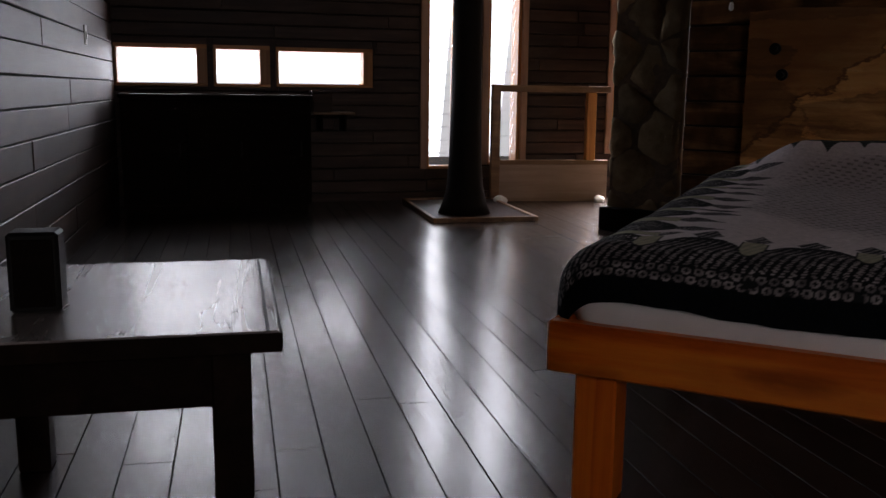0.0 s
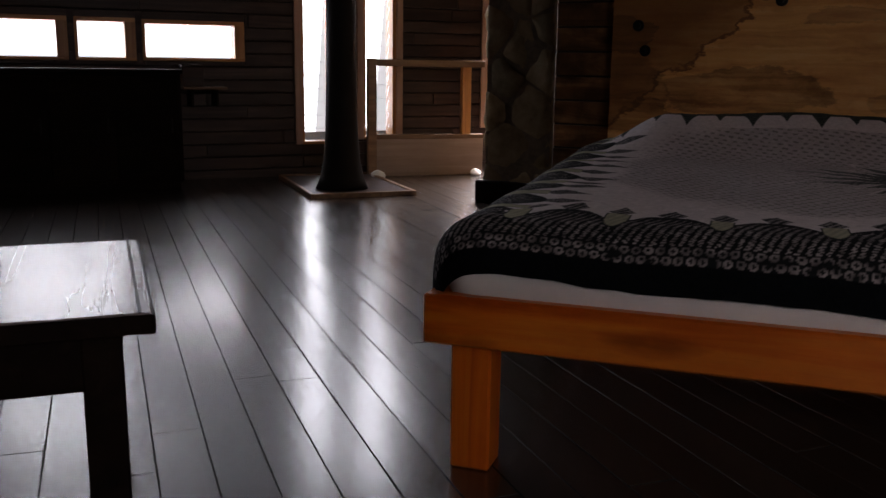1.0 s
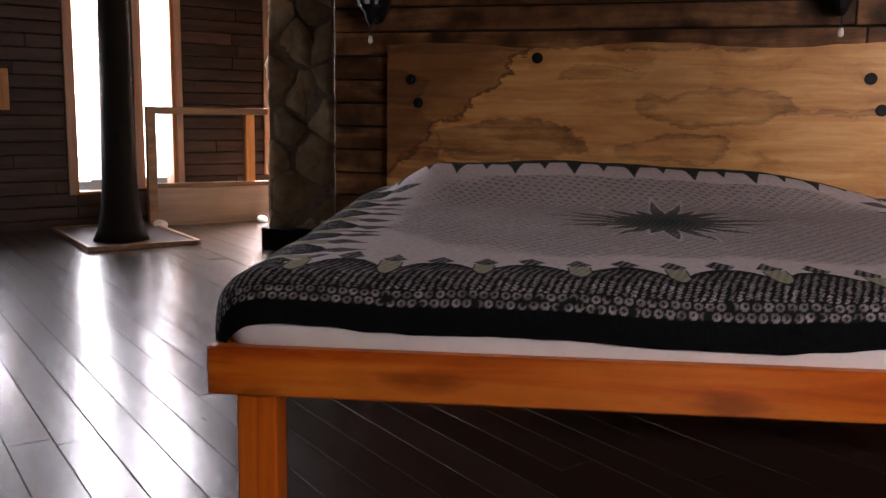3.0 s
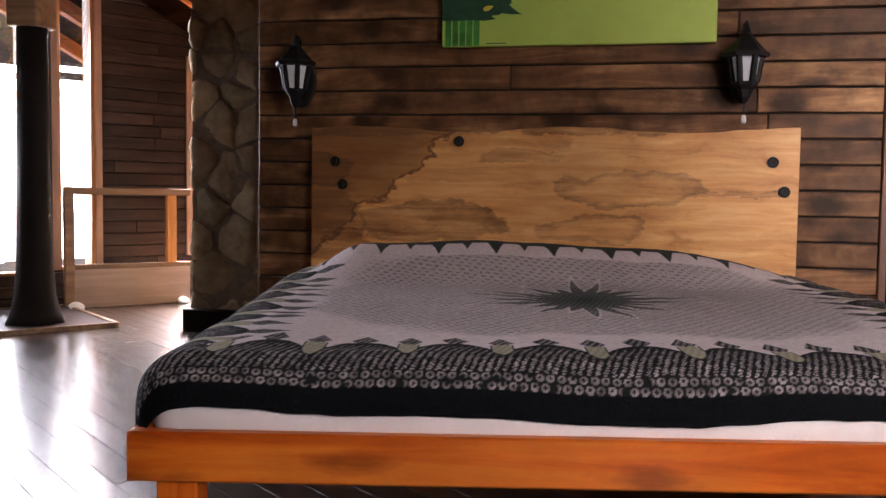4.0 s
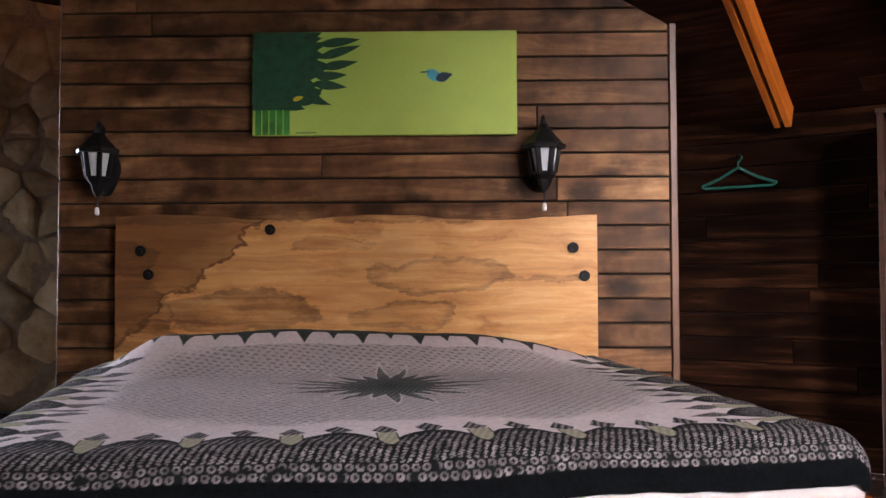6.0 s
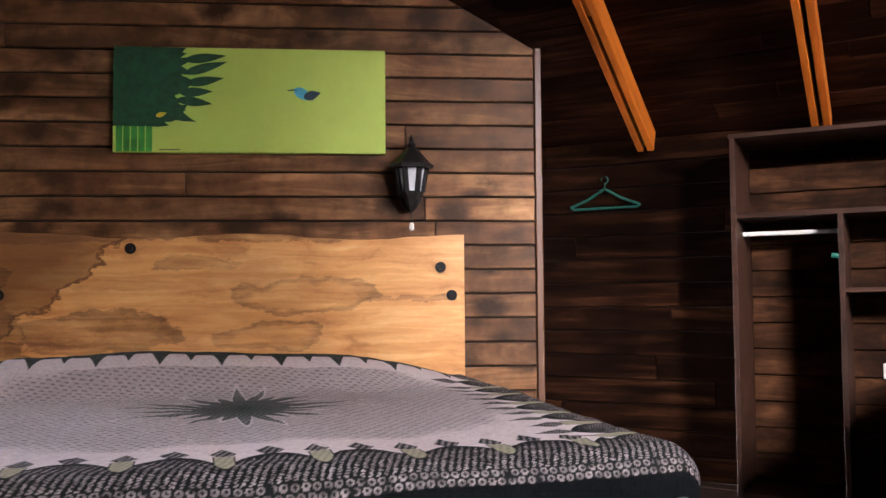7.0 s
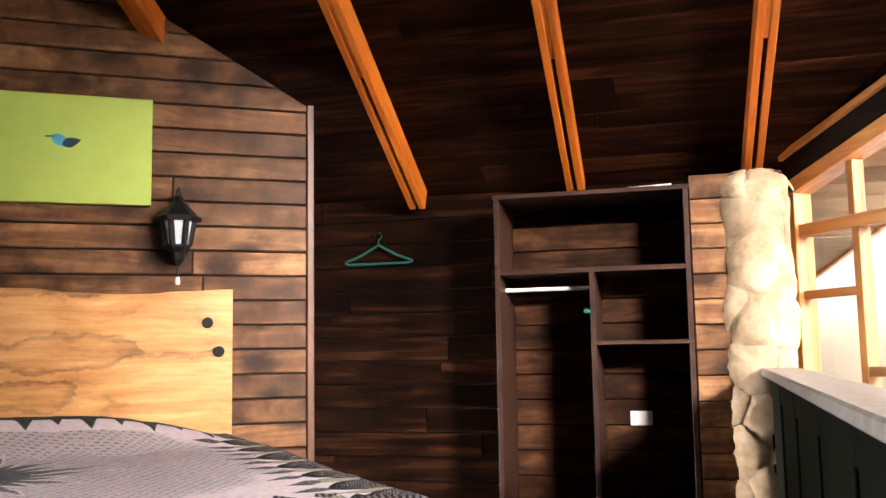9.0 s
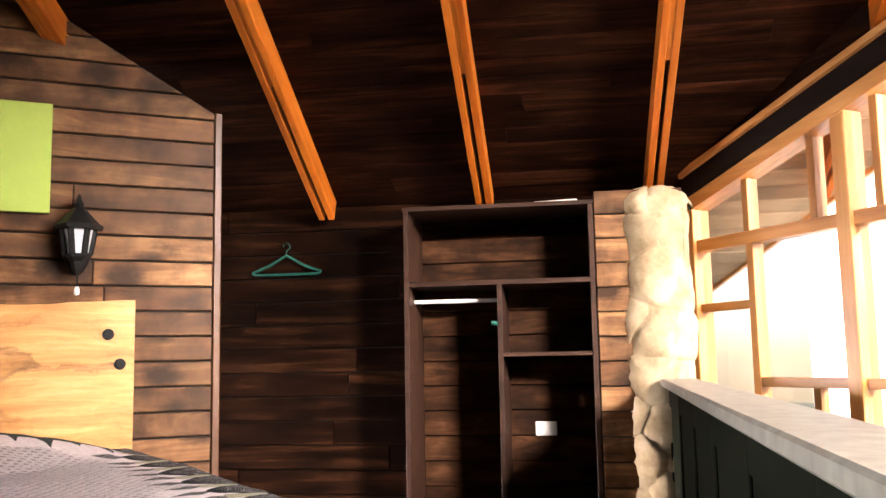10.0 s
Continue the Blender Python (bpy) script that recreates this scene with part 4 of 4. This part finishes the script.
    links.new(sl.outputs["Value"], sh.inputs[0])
    dark_end = ramp(nodes, [(0.30, (0.82,) * 3), (0.478, (0.52,) * 3), (0.490, (0.92,) * 3), (0.503, (0.88,) * 3), (0.516, (0, 0, 0))])
    links.new(sh.outputs[0], dark_end.inputs[0])
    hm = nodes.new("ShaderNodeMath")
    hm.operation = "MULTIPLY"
    links.new(dark_end.outputs[0], hm.inputs[0])
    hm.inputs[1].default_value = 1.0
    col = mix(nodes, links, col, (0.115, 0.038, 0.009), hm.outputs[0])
    for fig in ((0.02, 1.02, 0.13, 0.07, 0.85, 0.95), (0.58, 0.79, 0.31, 0.10, 0.72, 0.95), (1.43, 0.945, 0.31, 0.075, 0.16, 0.85),
                (1.28, 0.77, 0.23, 0.07, 0.08, 0.75), (1.00, 1.08, 0.19, 0.030, 0.55, 0.80), (0.75, 1.215, 0.85, 0.035, 0.75, 0.75), (1.86, 0.93, 0.18, 0.012, 0.5, 0.75), (0.02, 0.76, 0.26, 0.16, 0.9, 0.95)):
        col = mix(nodes, links, col, (0.055, 0.022, 0.008), figure(*fig))
    links.new(col, bsdf.inputs["Base Color"])
    bsdf.inputs["Roughness"].default_value = 0.42
    bump(nodes, links, fine.outputs[0], 0.2, 0.002, bsdf)
    return m


def headboard():
    ob = thing("headboard", pose(-1.21, 4.195, 0), "golden figured wood slab headboard with dark veins and bolts", "headboard")
    w, bm = 2.14, bmesh.new()
    n = 64
    top = [(w * k / n, 1.212 - 0.012 * (k / n) + 0.012 * math.sin(k * 0.22) + 0.006 * noise.noise(Vector((k * 0.31, 2, 0)))) for k in range(n + 1)]
    poly_b = [(0.0, 0.12)] + [(w, 0.12)] + top[::-1]
    prism(poly_b, -0.055, 0.0, 0.0, bm)
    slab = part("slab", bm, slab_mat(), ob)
    for x, z in ((0.694, 1.153), (2.034, 1.068), (2.083, 0.944), (0.115, 1.06), (0.15, 0.955)):
        bm = tube([(x, -0.054, z), (x, -0.062, z)], 0.024, 16)
        bolt = part("bolt", bm, M_BLACK, ob, "dark countersunk bolt")
        part("bolt_head", tube([(x, -0.061, z), (x, -0.070, z)], 0.012, 6), M_BLACK, bolt)


headboard()


# ---- painting ----
def painting():
    x0, x1, z0, z1 = -0.605, 0.583, 1.576, 2.044
    ob = thing("painting", pose((x0 + x1) / 2, 4.192, (z0 + z1) / 2), "lime green canvas with dark foliage and a small blue shape", "painting")
    w, h = (x1 - x0) / 2, (z1 - z0) / 2
    green = plain("lime_paint", (0.37, 0.51, 0.085), 0.6, vary=0.06, scale=5)
    leaf = plain("dark_leaf_paint", (0.006, 0.055, 0.022), 0.55, vary=0.5, scale=25)
    stem = plain("stem_paint", (0.03, 0.22, 0.03), 0.55, vary=0.5, scale=12)
    blue = plain("blue_paint", (0.06, 0.38, 0.55), 0.55, vary=0.3)
    navy = plain("navy_paint", (0.006, 0.03, 0.05), 0.55, vary=0.3)
    yellow = plain("yellow_paint", (0.75, 0.50, 0.02), 0.55)
    part("canvas", box(-w, w, -0.03, 0.0, -h, h, 0.003), green, ob)
    rng = random.Random(4)

    def blade(cx, cz, length, width, ang, y, mat, nm):
        n = 9
        up = [(length * k / n, width * math.sin(math.pi * (k / n) ** 0.75) / 2) for k in range(n + 1)]
        pts = up + [(x, -z) for x, z in up[-2:0:-1]]
        c, s = math.cos(ang), math.sin(ang)
        bm = bmesh.new()
        vs = [bm.verts.new((max(-w + 0.002, cx + x * c - z * s), y, min(h - 0.002, max(-h + 0.002, cz + x * s + z * c)))) for x, z in pts]
        bm.faces.new(vs)
        part(nm, bm, mat, ob)

    # foliage mass at one end, then the leaves that stand out from it
    bm = bmesh.new()
    edge = [(-w + 0.001, -h + 0.115), (-w + 0.17, -h + 0.115)] + [(-w + 0.215 + 0.085 * k / 8 + 0.014 * (-1) ** k, -h + 0.135 + k * (2 * h - 0.137) / 8) for k in range(9)] + [(-w + 0.001, h - 0.001)]
    bm.faces.new([bm.verts.new((x, -0.0308, z)) for x, z in edge])
    part("foliage_mass", bm, leaf, ob)
    for k in range(46):
        t = rng.random()
        blade(-w + 0.02 + rng.random() * 0.20, -0.10 + rng.random() * 0.33, rng.uniform(0.10, 0.20), rng.uniform(0.035, 0.06), rng.uniform(-0.5, 0.9), -0.0312 - 0.00006 * k, leaf, "leaf")
    for k, (cx, cz, ln, a) in enumerate(((0.30, 0.175, 0.19, 0.12), (0.30, 0.115, 0.20, 0.28), (0.31, 0.07, 0.17, 0.16), (0.28, 0.03, 0.15, 0.05), (0.27, 0.00, 0.16, -0.12), (0.22, -0.05, 0.14, -0.35), (0.20, 0.14, 0.16, 0.3))):
        blade(-w + cx, cz, ln, 0.042, a, -0.0345 - 0.0001 * k, leaf, "leaf")
    for k in range(5):
        x = -w + 0.015 + k * 0.032
        bm = box(x, x + 0.027, -0.0318, -0.031, -h + 0.003, -h + 0.115)
        part("stem", bm, stem, ob)
    blade(-w + 0.185, -0.075, 0.05, 0.022, 0.3, -0.0362, yellow, "blossom")
    # small plain winged shape
    bx, bz = 0.243, 0.025
    blade(bx - 0.055, bz + 0.030, 0.100, 0.048, -0.55, -0.0312, blue, "blue_patch")
    blade(bx - 0.012, bz - 0.010, 0.080, 0.042, 0.30, -0.0316, navy, "dark_patch")
    blade(bx - 0.085, bz + 0.022, 0.05, 0.007, 0.05, -0.0314, navy, "thin_patch")
    bm = box(-w + 0.20, -w + 0.29, -0.0308, -0.0302, -h + 0.010, -h + 0.014)
    part("signature_bar", bm, navy, ob)


painting()


# ---- lantern sconces on the bed wall ----
def sconce(x, z, label):
    ob = thing("wall_lantern", pose(x, 4.198, z), label, "lamp", group="lanterns by the bed")
    bm = bmesh.new()
    prism([(0.060 * math.cos(a) * (1 + 0.10 * math.cos(4 * a)), 0.125 * math.sin(a) - 0.015) for a in [k * math.pi / 12 for k in range(24)]], -0.022, 0.0, 0.006, bm)
    part("wall_plate", bm, M_BLACK, ob)
    cy = -0.105
    arm = [(0, -0.015, 0.10), (0, -0.05, 0.165), (0, -0.09, 0.175), (0, cy, 0.15)]
    part("arm", tube(arm, 0.011, 8), M_BLACK, ob)
    scroll = [(0, -0.015 - 0.012 * k, -0.10 - 0.035 * math.sin(k * 0.9)) for k in range(7)]
    part("scroll", tube(scroll, 0.009, 8), M_BLACK, ob)
    part("base", tube([(0, cy, -0.150), (0, cy, -0.125), (0, cy, -0.095), (0, cy, -0.075), (0, cy, -0.062)], [0.008, 0.022, 0.030, 0.050, 0.054], 6), M_BLACK, ob)
    part("glass_body", tube([(0, cy, -0.064), (0, cy, 0.042)], [0.043, 0.061], 6), M_FROST, ob, "frosted glass lantern body")
    for k in range(6):
        a = k * math.pi / 3
        p0 = (0.046 * math.cos(a), cy + 0.046 * math.sin(a), -0.064)
        p1 = (0.065 * math.cos(a), cy + 0.065 * math.sin(a), 0.045)
        part("cage_bar", tube([p0, p1], 0.0125, 6), M_BLACK, ob)
    part("roof", tube([(0, cy, 0.040), (0, cy, 0.056), (0, cy, 0.066), (0, cy, 0.105), (0, cy, 0.130)], [0.094, 0.098, 0.082, 0.046, 0.024], 6), M_BLACK, ob)
    part("finial", tube([(0, cy, 0.128), (0, cy, 0.146), (0, cy, 0.160), (0, cy, 0.190)], [0.012, 0.020, 0.012, 0.003], 8), M_BLACK, ob)
    chain = part("pull_chain", tube([(0, cy, -0.148), (0, cy, -0.20)], 0.004, 6), M_BLACK, ob)
    part("pull_knob", tube([(0, cy, -0.198), (0, cy, -0.207), (0, cy, -0.225), (0, cy, -0.232)], [0.006, 0.010, 0.011, 0.006], 8), M_WHITE, chain)


sconce(0.695, 1.46, "black iron wall lantern with frosted glass above the headboard")
sconce(-1.275, 1.45, "black iron wall lantern in the shade, frosted glass")


# ---- closet, hanger and small things at the back wall ----
F_C = Matrix.Translation(RV * 4.78) @ wall_frame(0, 0, -123)
K = 0.882


def cu(s):
    """Place along the closet wall."""
    return 0.418 + (s - 0.48) * K


def cz(z):
    return 0.933 + (z - 0.933) * K


def closet():
    ob = thing("open_closet", F_C, "open dark wooden closet with shelves, divider and hanging rod", "closet")
    xl, xr, xm = cu(-0.525), cu(0.54), cu(0.012)
    t, dep = 0.024, 0.40
    zt, zs, z2 = cz(1.775), cz(1.373), cz(0.97)
    part("side_panel", box(xl, xl + t, 0, dep, 0, zt, 0.002), M_SHELF, ob)
    part("side_panel", box(xr - t, xr, 0, dep, 0, zt, 0.002), M_SHELF, ob)
    part("top_board", box(xl - 0.005, xr + 0.005, -0.004, dep, zt, zt + 0.022, 0.002), M_SHELF, ob)
    part("long_shelf", box(xl + t, xr - t, 0.002, dep, zs - t, zs, 0.002), M_SHELF, ob)
    part("divider", box(xm - t / 2, xm + t / 2, 0.002, dep, 0.02, zs - t, 0.002), M_SHELF, ob)
    part("short_shelf", box(xm + t / 2, xr - t, 0.002, dep, z2 - 0.02, z2, 0.002), M_SHELF, ob)
    part("bottom_board", box(xl + t, xr - t, 0.002, dep, 0.0, 0.02), M_SHELF, ob)
    part("hanging_rod", tube([(xl + t, 0.17, cz(1.283) - 0.01), (xm - t / 2, 0.17, cz(1.283) - 0.01)], 0.011, 12), M_WHITE, ob, "white hanging rod")
    z, k = 0.02, 0
    while z < zt - 0.13:
        part("back_board", box(xl + t, xr - t, dep - 0.018, dep, z + 0.002, z + 0.126, 0.003), M_CLOSETBACK, ob)
        z += 0.13
    hk = part("peg", tube([(xm - t / 2, 0.01, cz(1.13)), (xm - t / 2 - 0.03, 0.005, cz(1.135))], 0.012, 8), M_TEAL, ob, "teal plastic peg")


closet()
pl = thing("wall_socket", F_C @ Matrix.Translation((cu(0.48 + (0.247 - 0.48) * 1.075), 0.381, cz(0.56) - 0.03)), "white plastic socket plate inside the closet", "socket")
part("plate", box(-0.055, 0.055, -0.010, 0.0, -0.036, 0.036, 0.004), M_WHITE, pl)
for x in (-0.026, 0.026):
    part("outlet", box(x - 0.014, x + 0.014, -0.0125, -0.010, -0.02, 0.02, 0.002), M_WHITE, pl)
# thin white bar on the closet top; what it is stays open
tb = part("white_bar", tube([(cu(0.215), 0.10, cz(1.775) + 0.031), (cu(0.455), 0.06, cz(1.775) + 0.031)], 0.009, 12), M_WHITE, None)
tb.matrix_world = F_C
tagged(tb, "thin white bar lying on top of the closet", "paper roll")

# boards that close the wall beside the closet
nb = plank_wall("wall_nook", F_C @ Matrix.Translation((cu(0.545), 0.0, 0)), 0.42, M_BEDWALL, "brown planks between closet and stone pillar", pitch=0.118, slab=0.05, board=3.0, top=1.70)


def hanger():
    x0, x1, z0, zt = cu(-1.48) - 0.09, cu(-1.035) - 0.09, 1.42, 1.60
    xm = (x0 + x1) / 2
    ob = thing("coat_hanger", F_C @ Matrix.Translation((xm, 0.385, 0)), "green plastic coat hanger on a wall hook", "hanger")
    hw = (x1 - x0) / 2
    a = [(-hw, 0, z0 + 0.012), (-hw * 0.5, 0, z0 + 0.05), (0, 0, z0 + 0.105), (hw * 0.5, 0, z0 + 0.05), (hw, 0, z0 + 0.012)]
    part("shoulder", tube(a, 0.0075, 8), M_TEAL, ob)
    part("lower_bar", tube([(-hw, 0, z0 + 0.012), (-hw + 0.02, 0, z0), (hw - 0.02, 0, z0), (hw, 0, z0 + 0.012)], 0.007, 8), M_TEAL, ob)
    hook = [(0, 0, z0 + 0.10), (0, 0, z0 + 0.13)] + [(0.02 * math.cos(t) - 0.0, 0, z0 + 0.155 + 0.02 * math.sin(t)) for t in [math.radians(d) for d in range(-90, 181, 30)]]
    part("hook", tube(hook, 0.004, 8), M_TEAL, ob)
    pg = part("wall_peg", tube([(0, 0.03, z0 + 0.172), (0, -0.02, z0 + 0.172)], 0.007, 8), M_DARKWOOD, None)
    pg.matrix_world = ob.matrix_world
    tagged(pg, "small dark wooden peg in the plank wall", "peg")


hanger()


# ---- low table ----
def low_table():
    ob = thing("low_table", wall_frame(-1.01, 1.30, 50), "dark low wooden table with a glossy worn top, paled for window sheen", "table")
    ln, wd, h = 0.69, 0.62, 0.46
    part("tabletop", box(0, ln, 0, wd, h - 0.036, h, 0.004), M_TABLE, ob, "glossy worn table top, paled for window sheen")
    part("top_strip", box(0.0, ln, 0.018, 0.024, h, h + 0.0015), M_DARKWOOD, ob)
    for b in ((-0.003, ln + 0.003, -0.004, 0.001), (-0.003, ln + 0.003, wd - 0.001, wd + 0.004), (-0.004, 0.001, 0.001, wd - 0.001), (ln - 0.001, ln + 0.004, 0.001, wd - 0.001)):
        part("edging", box(*b, h - 0.037, h - 0.003, 0.001), M_DARKWOOD, ob)
    for x in (0.05, ln - 0.12):
        for y in (0.05, wd - 0.12):
            part("leg", box(x, x + 0.07, y, y + 0.07, 0, h - 0.036, 0.004), M_DARKWOOD, ob)
    part("apron", box(0.06, ln - 0.06, 0.055, 0.08, h - 0.15, h - 0.036, 0.003), M_DARKWOOD, ob)
    part("apron", box(0.06, ln - 0.06, wd - 0.08, wd - 0.055, h - 0.15, h - 0.036, 0.003), M_DARKWOOD, ob)
    part("apron", box(0.055, 0.08, 0.08, wd - 0.08, h - 0.15, h - 0.036, 0.003), M_DARKWOOD, ob)
    part("apron", box(ln - 0.08, ln - 0.055, 0.08, wd - 0.08, h - 0.15, h - 0.036, 0.003), M_DARKWOOD, ob)


low_table()


# ---- dark cabinet below the slot windows ----
def cabinet():
    ob = thing("low_cabinet", F_LEFT, "long black-brown cabinet below the slot windows", "cabinet")
    x0, x1 = -1.95, -0.66
    part("body", box(x0, x1, -0.52, -0.012, 0.05, 0.80, 0.004), M_DARKWOOD, ob)
    part("top", box(x0 - 0.01, x1 + 0.015, -0.54, -0.012, 0.80, 0.83, 0.005), M_DARKWOOD, ob)
    part("base", box(x0 + 0.02, x1 - 0.02, -0.48, -0.03, 0.0, 0.05), M_DARKWOOD, ob)
    for k in range(3):
        a = x0 + 0.02 + k * 0.418
        d = part("door", box(a, a + 0.410, -0.538, -0.52, 0.08, 0.78, 0.003), M_DARKWOOD, ob)
        part("handle", tube([(a + 0.36, -0.55, 0.40), (a + 0.36, -0.55, 0.50)], 0.006, 8), M_BLACK, d)


cabinet()


# ---- trunk post on its framed base ----
def trunk_post():
    m = pose(-3.585, 5.42, 0)
    ob = thing("trunk_post", m, "dark round trunk post with a flared foot", "post")
    rng = random.Random(2)
    bm = bmesh.new()
    zs = [0.03, 0.10, 0.22, 0.4, 0.7, 1.1, 1.6, 1.95]
    rs = [0.185, 0.155, 0.128, 0.114, 0.105, 0.100, 0.097, 0.096]
    tube([(0, 0, z) for z in zs], rs, 28, bm)
    for v in bm.verts:
        a = math.atan2(v.co.y, v.co.x)
        k = 1 + 0.06 * noise.noise(Vector((math.cos(a) * 1.5, math.sin(a) * 1.5, v.co.z * 0.6))) + 0.05 * max(0, 0.4 - v.co.z) * math.sin(a * 5)
        v.co.x *= k
        v.co.y *= k
    part("trunk", bm, M_TRUNK, ob, smooth=True)
    part("collar", box(-0.11, 0.11, -0.11, 0.11, 1.95, 3.2, 0.01), M_RAIL, ob, "pale wooden boxed upper part")


trunk_post()


def base_frame():
    ob = thing("post_base", wall_frame(-3.54, 5.00, 50), "brown framed floor base round the trunk post", "base")
    ln, wd = 1.17, 0.74
    part("board", box(0.03, ln - 0.03, -wd + 0.03, -0.03, 0.0, 0.022), M_SHELF, ob)
    for x0, x1, y0, y1 in ((0, ln, -0.03, 0), (0, ln, -wd, -wd + 0.03), (0, 0.03, -wd + 0.03, -0.03), (ln - 0.03, ln, -wd + 0.03, -0.03)):
        part("edge_strip", box(x0, x1, y0, y1, 0, 0.034, 0.003), M_RAIL, ob)


base_frame()


# ---- stair railing ----
def railing():
    ob = thing("stair_railing", wall_frame(-3.93, 6.30, -44), "brown wooden stair railing above a pale board", "railing")
    ln = 0.935
    part("top_rail", box(0.0, ln, -0.03, 0.03, 0.872, 0.925, 0.005), M_RAIL, ob)
    part("bottom_rail", box(0.0, ln, -0.025, 0.025, 0.298, 0.335, 0.004), M_RAIL, ob)
    part("post", box(-0.035, 0.035, -0.035, 0.035, 0, 0.93, 0.004), M_RAIL, ob)
    part("post", box(0.745, 0.82, -0.03, 0.03, 0.335, 0.872, 0.004), M_FRAMEZ, ob)
    part("board", box(0.035, 0.935, -0.012, 0.012, 0.0, 0.298, 0.003), M_PANEL, ob, "pale board below the rail")


railing()


# ---- small things on the far side of the room ----
sh = thing("wall_shelf", F_LEFT, "narrow dark wall shelf beside the cabinet", "shelf")
part("board", box(-0.60, -0.28, -0.24, 0.0, 0.685, 0.705, 0.003), M_RAIL, sh)
part("bracket", box(-0.54, -0.52, -0.20, 0.0, 0.56, 0.685, 0.003), M_DARKWOOD, sh)
part("bracket", box(-0.36, -0.34, -0.20, 0.0, 0.56, 0.685, 0.003), M_DARKWOOD, sh)
bx = thing("wooden_box", F_LEFT @ pose(-0.52, -0.12, 0.705), "small brown wooden box on the wall shelf", "box")
part("body", box(-0.075, 0.075, -0.07, 0.07, 0.0, 0.14, 0.004), M_SHELF, bx)
part("lid", box(-0.08, 0.08, -0.075, 0.075, 0.14, 0.16, 0.004), M_SHELF, bx)


bk = thing("dark_box", pose(-1.47, 1.12, 0.46, 0, 0, 50), "small black upright box on the low table", "box")
part("body", box(-0.045, 0.045, -0.035, 0.035, 0.0, 0.15, 0.006), M_BLACK, bk)
part("front", box(-0.036, 0.036, -0.038, -0.035, 0.012, 0.138, 0.002), M_DARKWOOD, bk)
sw = thing("light_switch", F_SIDE @ pose(7.35, 0.0, 1.17), "white light switch on the side wall", "switch")
part("plate", box(-0.036, 0.036, -0.010, 0.0, -0.057, 0.057, 0.004), M_WHITE, sw)
part("rocker", box(-0.012, 0.012, -0.016, -0.010, -0.022, 0.022, 0.003), M_WHITE, sw)


def doorstop(x, y, r):
    bm = bmesh.new()
    bmesh.ops.create_icosphere(bm, subdivisions=3, radius=r)
    for v in bm.verts:
        v.co *= 1 + 0.25 * noise.noise(v.co * 22)
        v.co.z = max(-r * 0.55, v.co.z) * 0.8 + r * 0.44
    ob = part("stone", bm, M_WHITE, None, smooth=True)
    ob.matrix_world = pose(x, y, 0)
    tagged(ob, "small white stone on the floor by the railing", "stone", group="white floor stones")


doorstop(-3.80, 6.20, 0.055)
doorstop(-3.28, 6.86, 0.045)
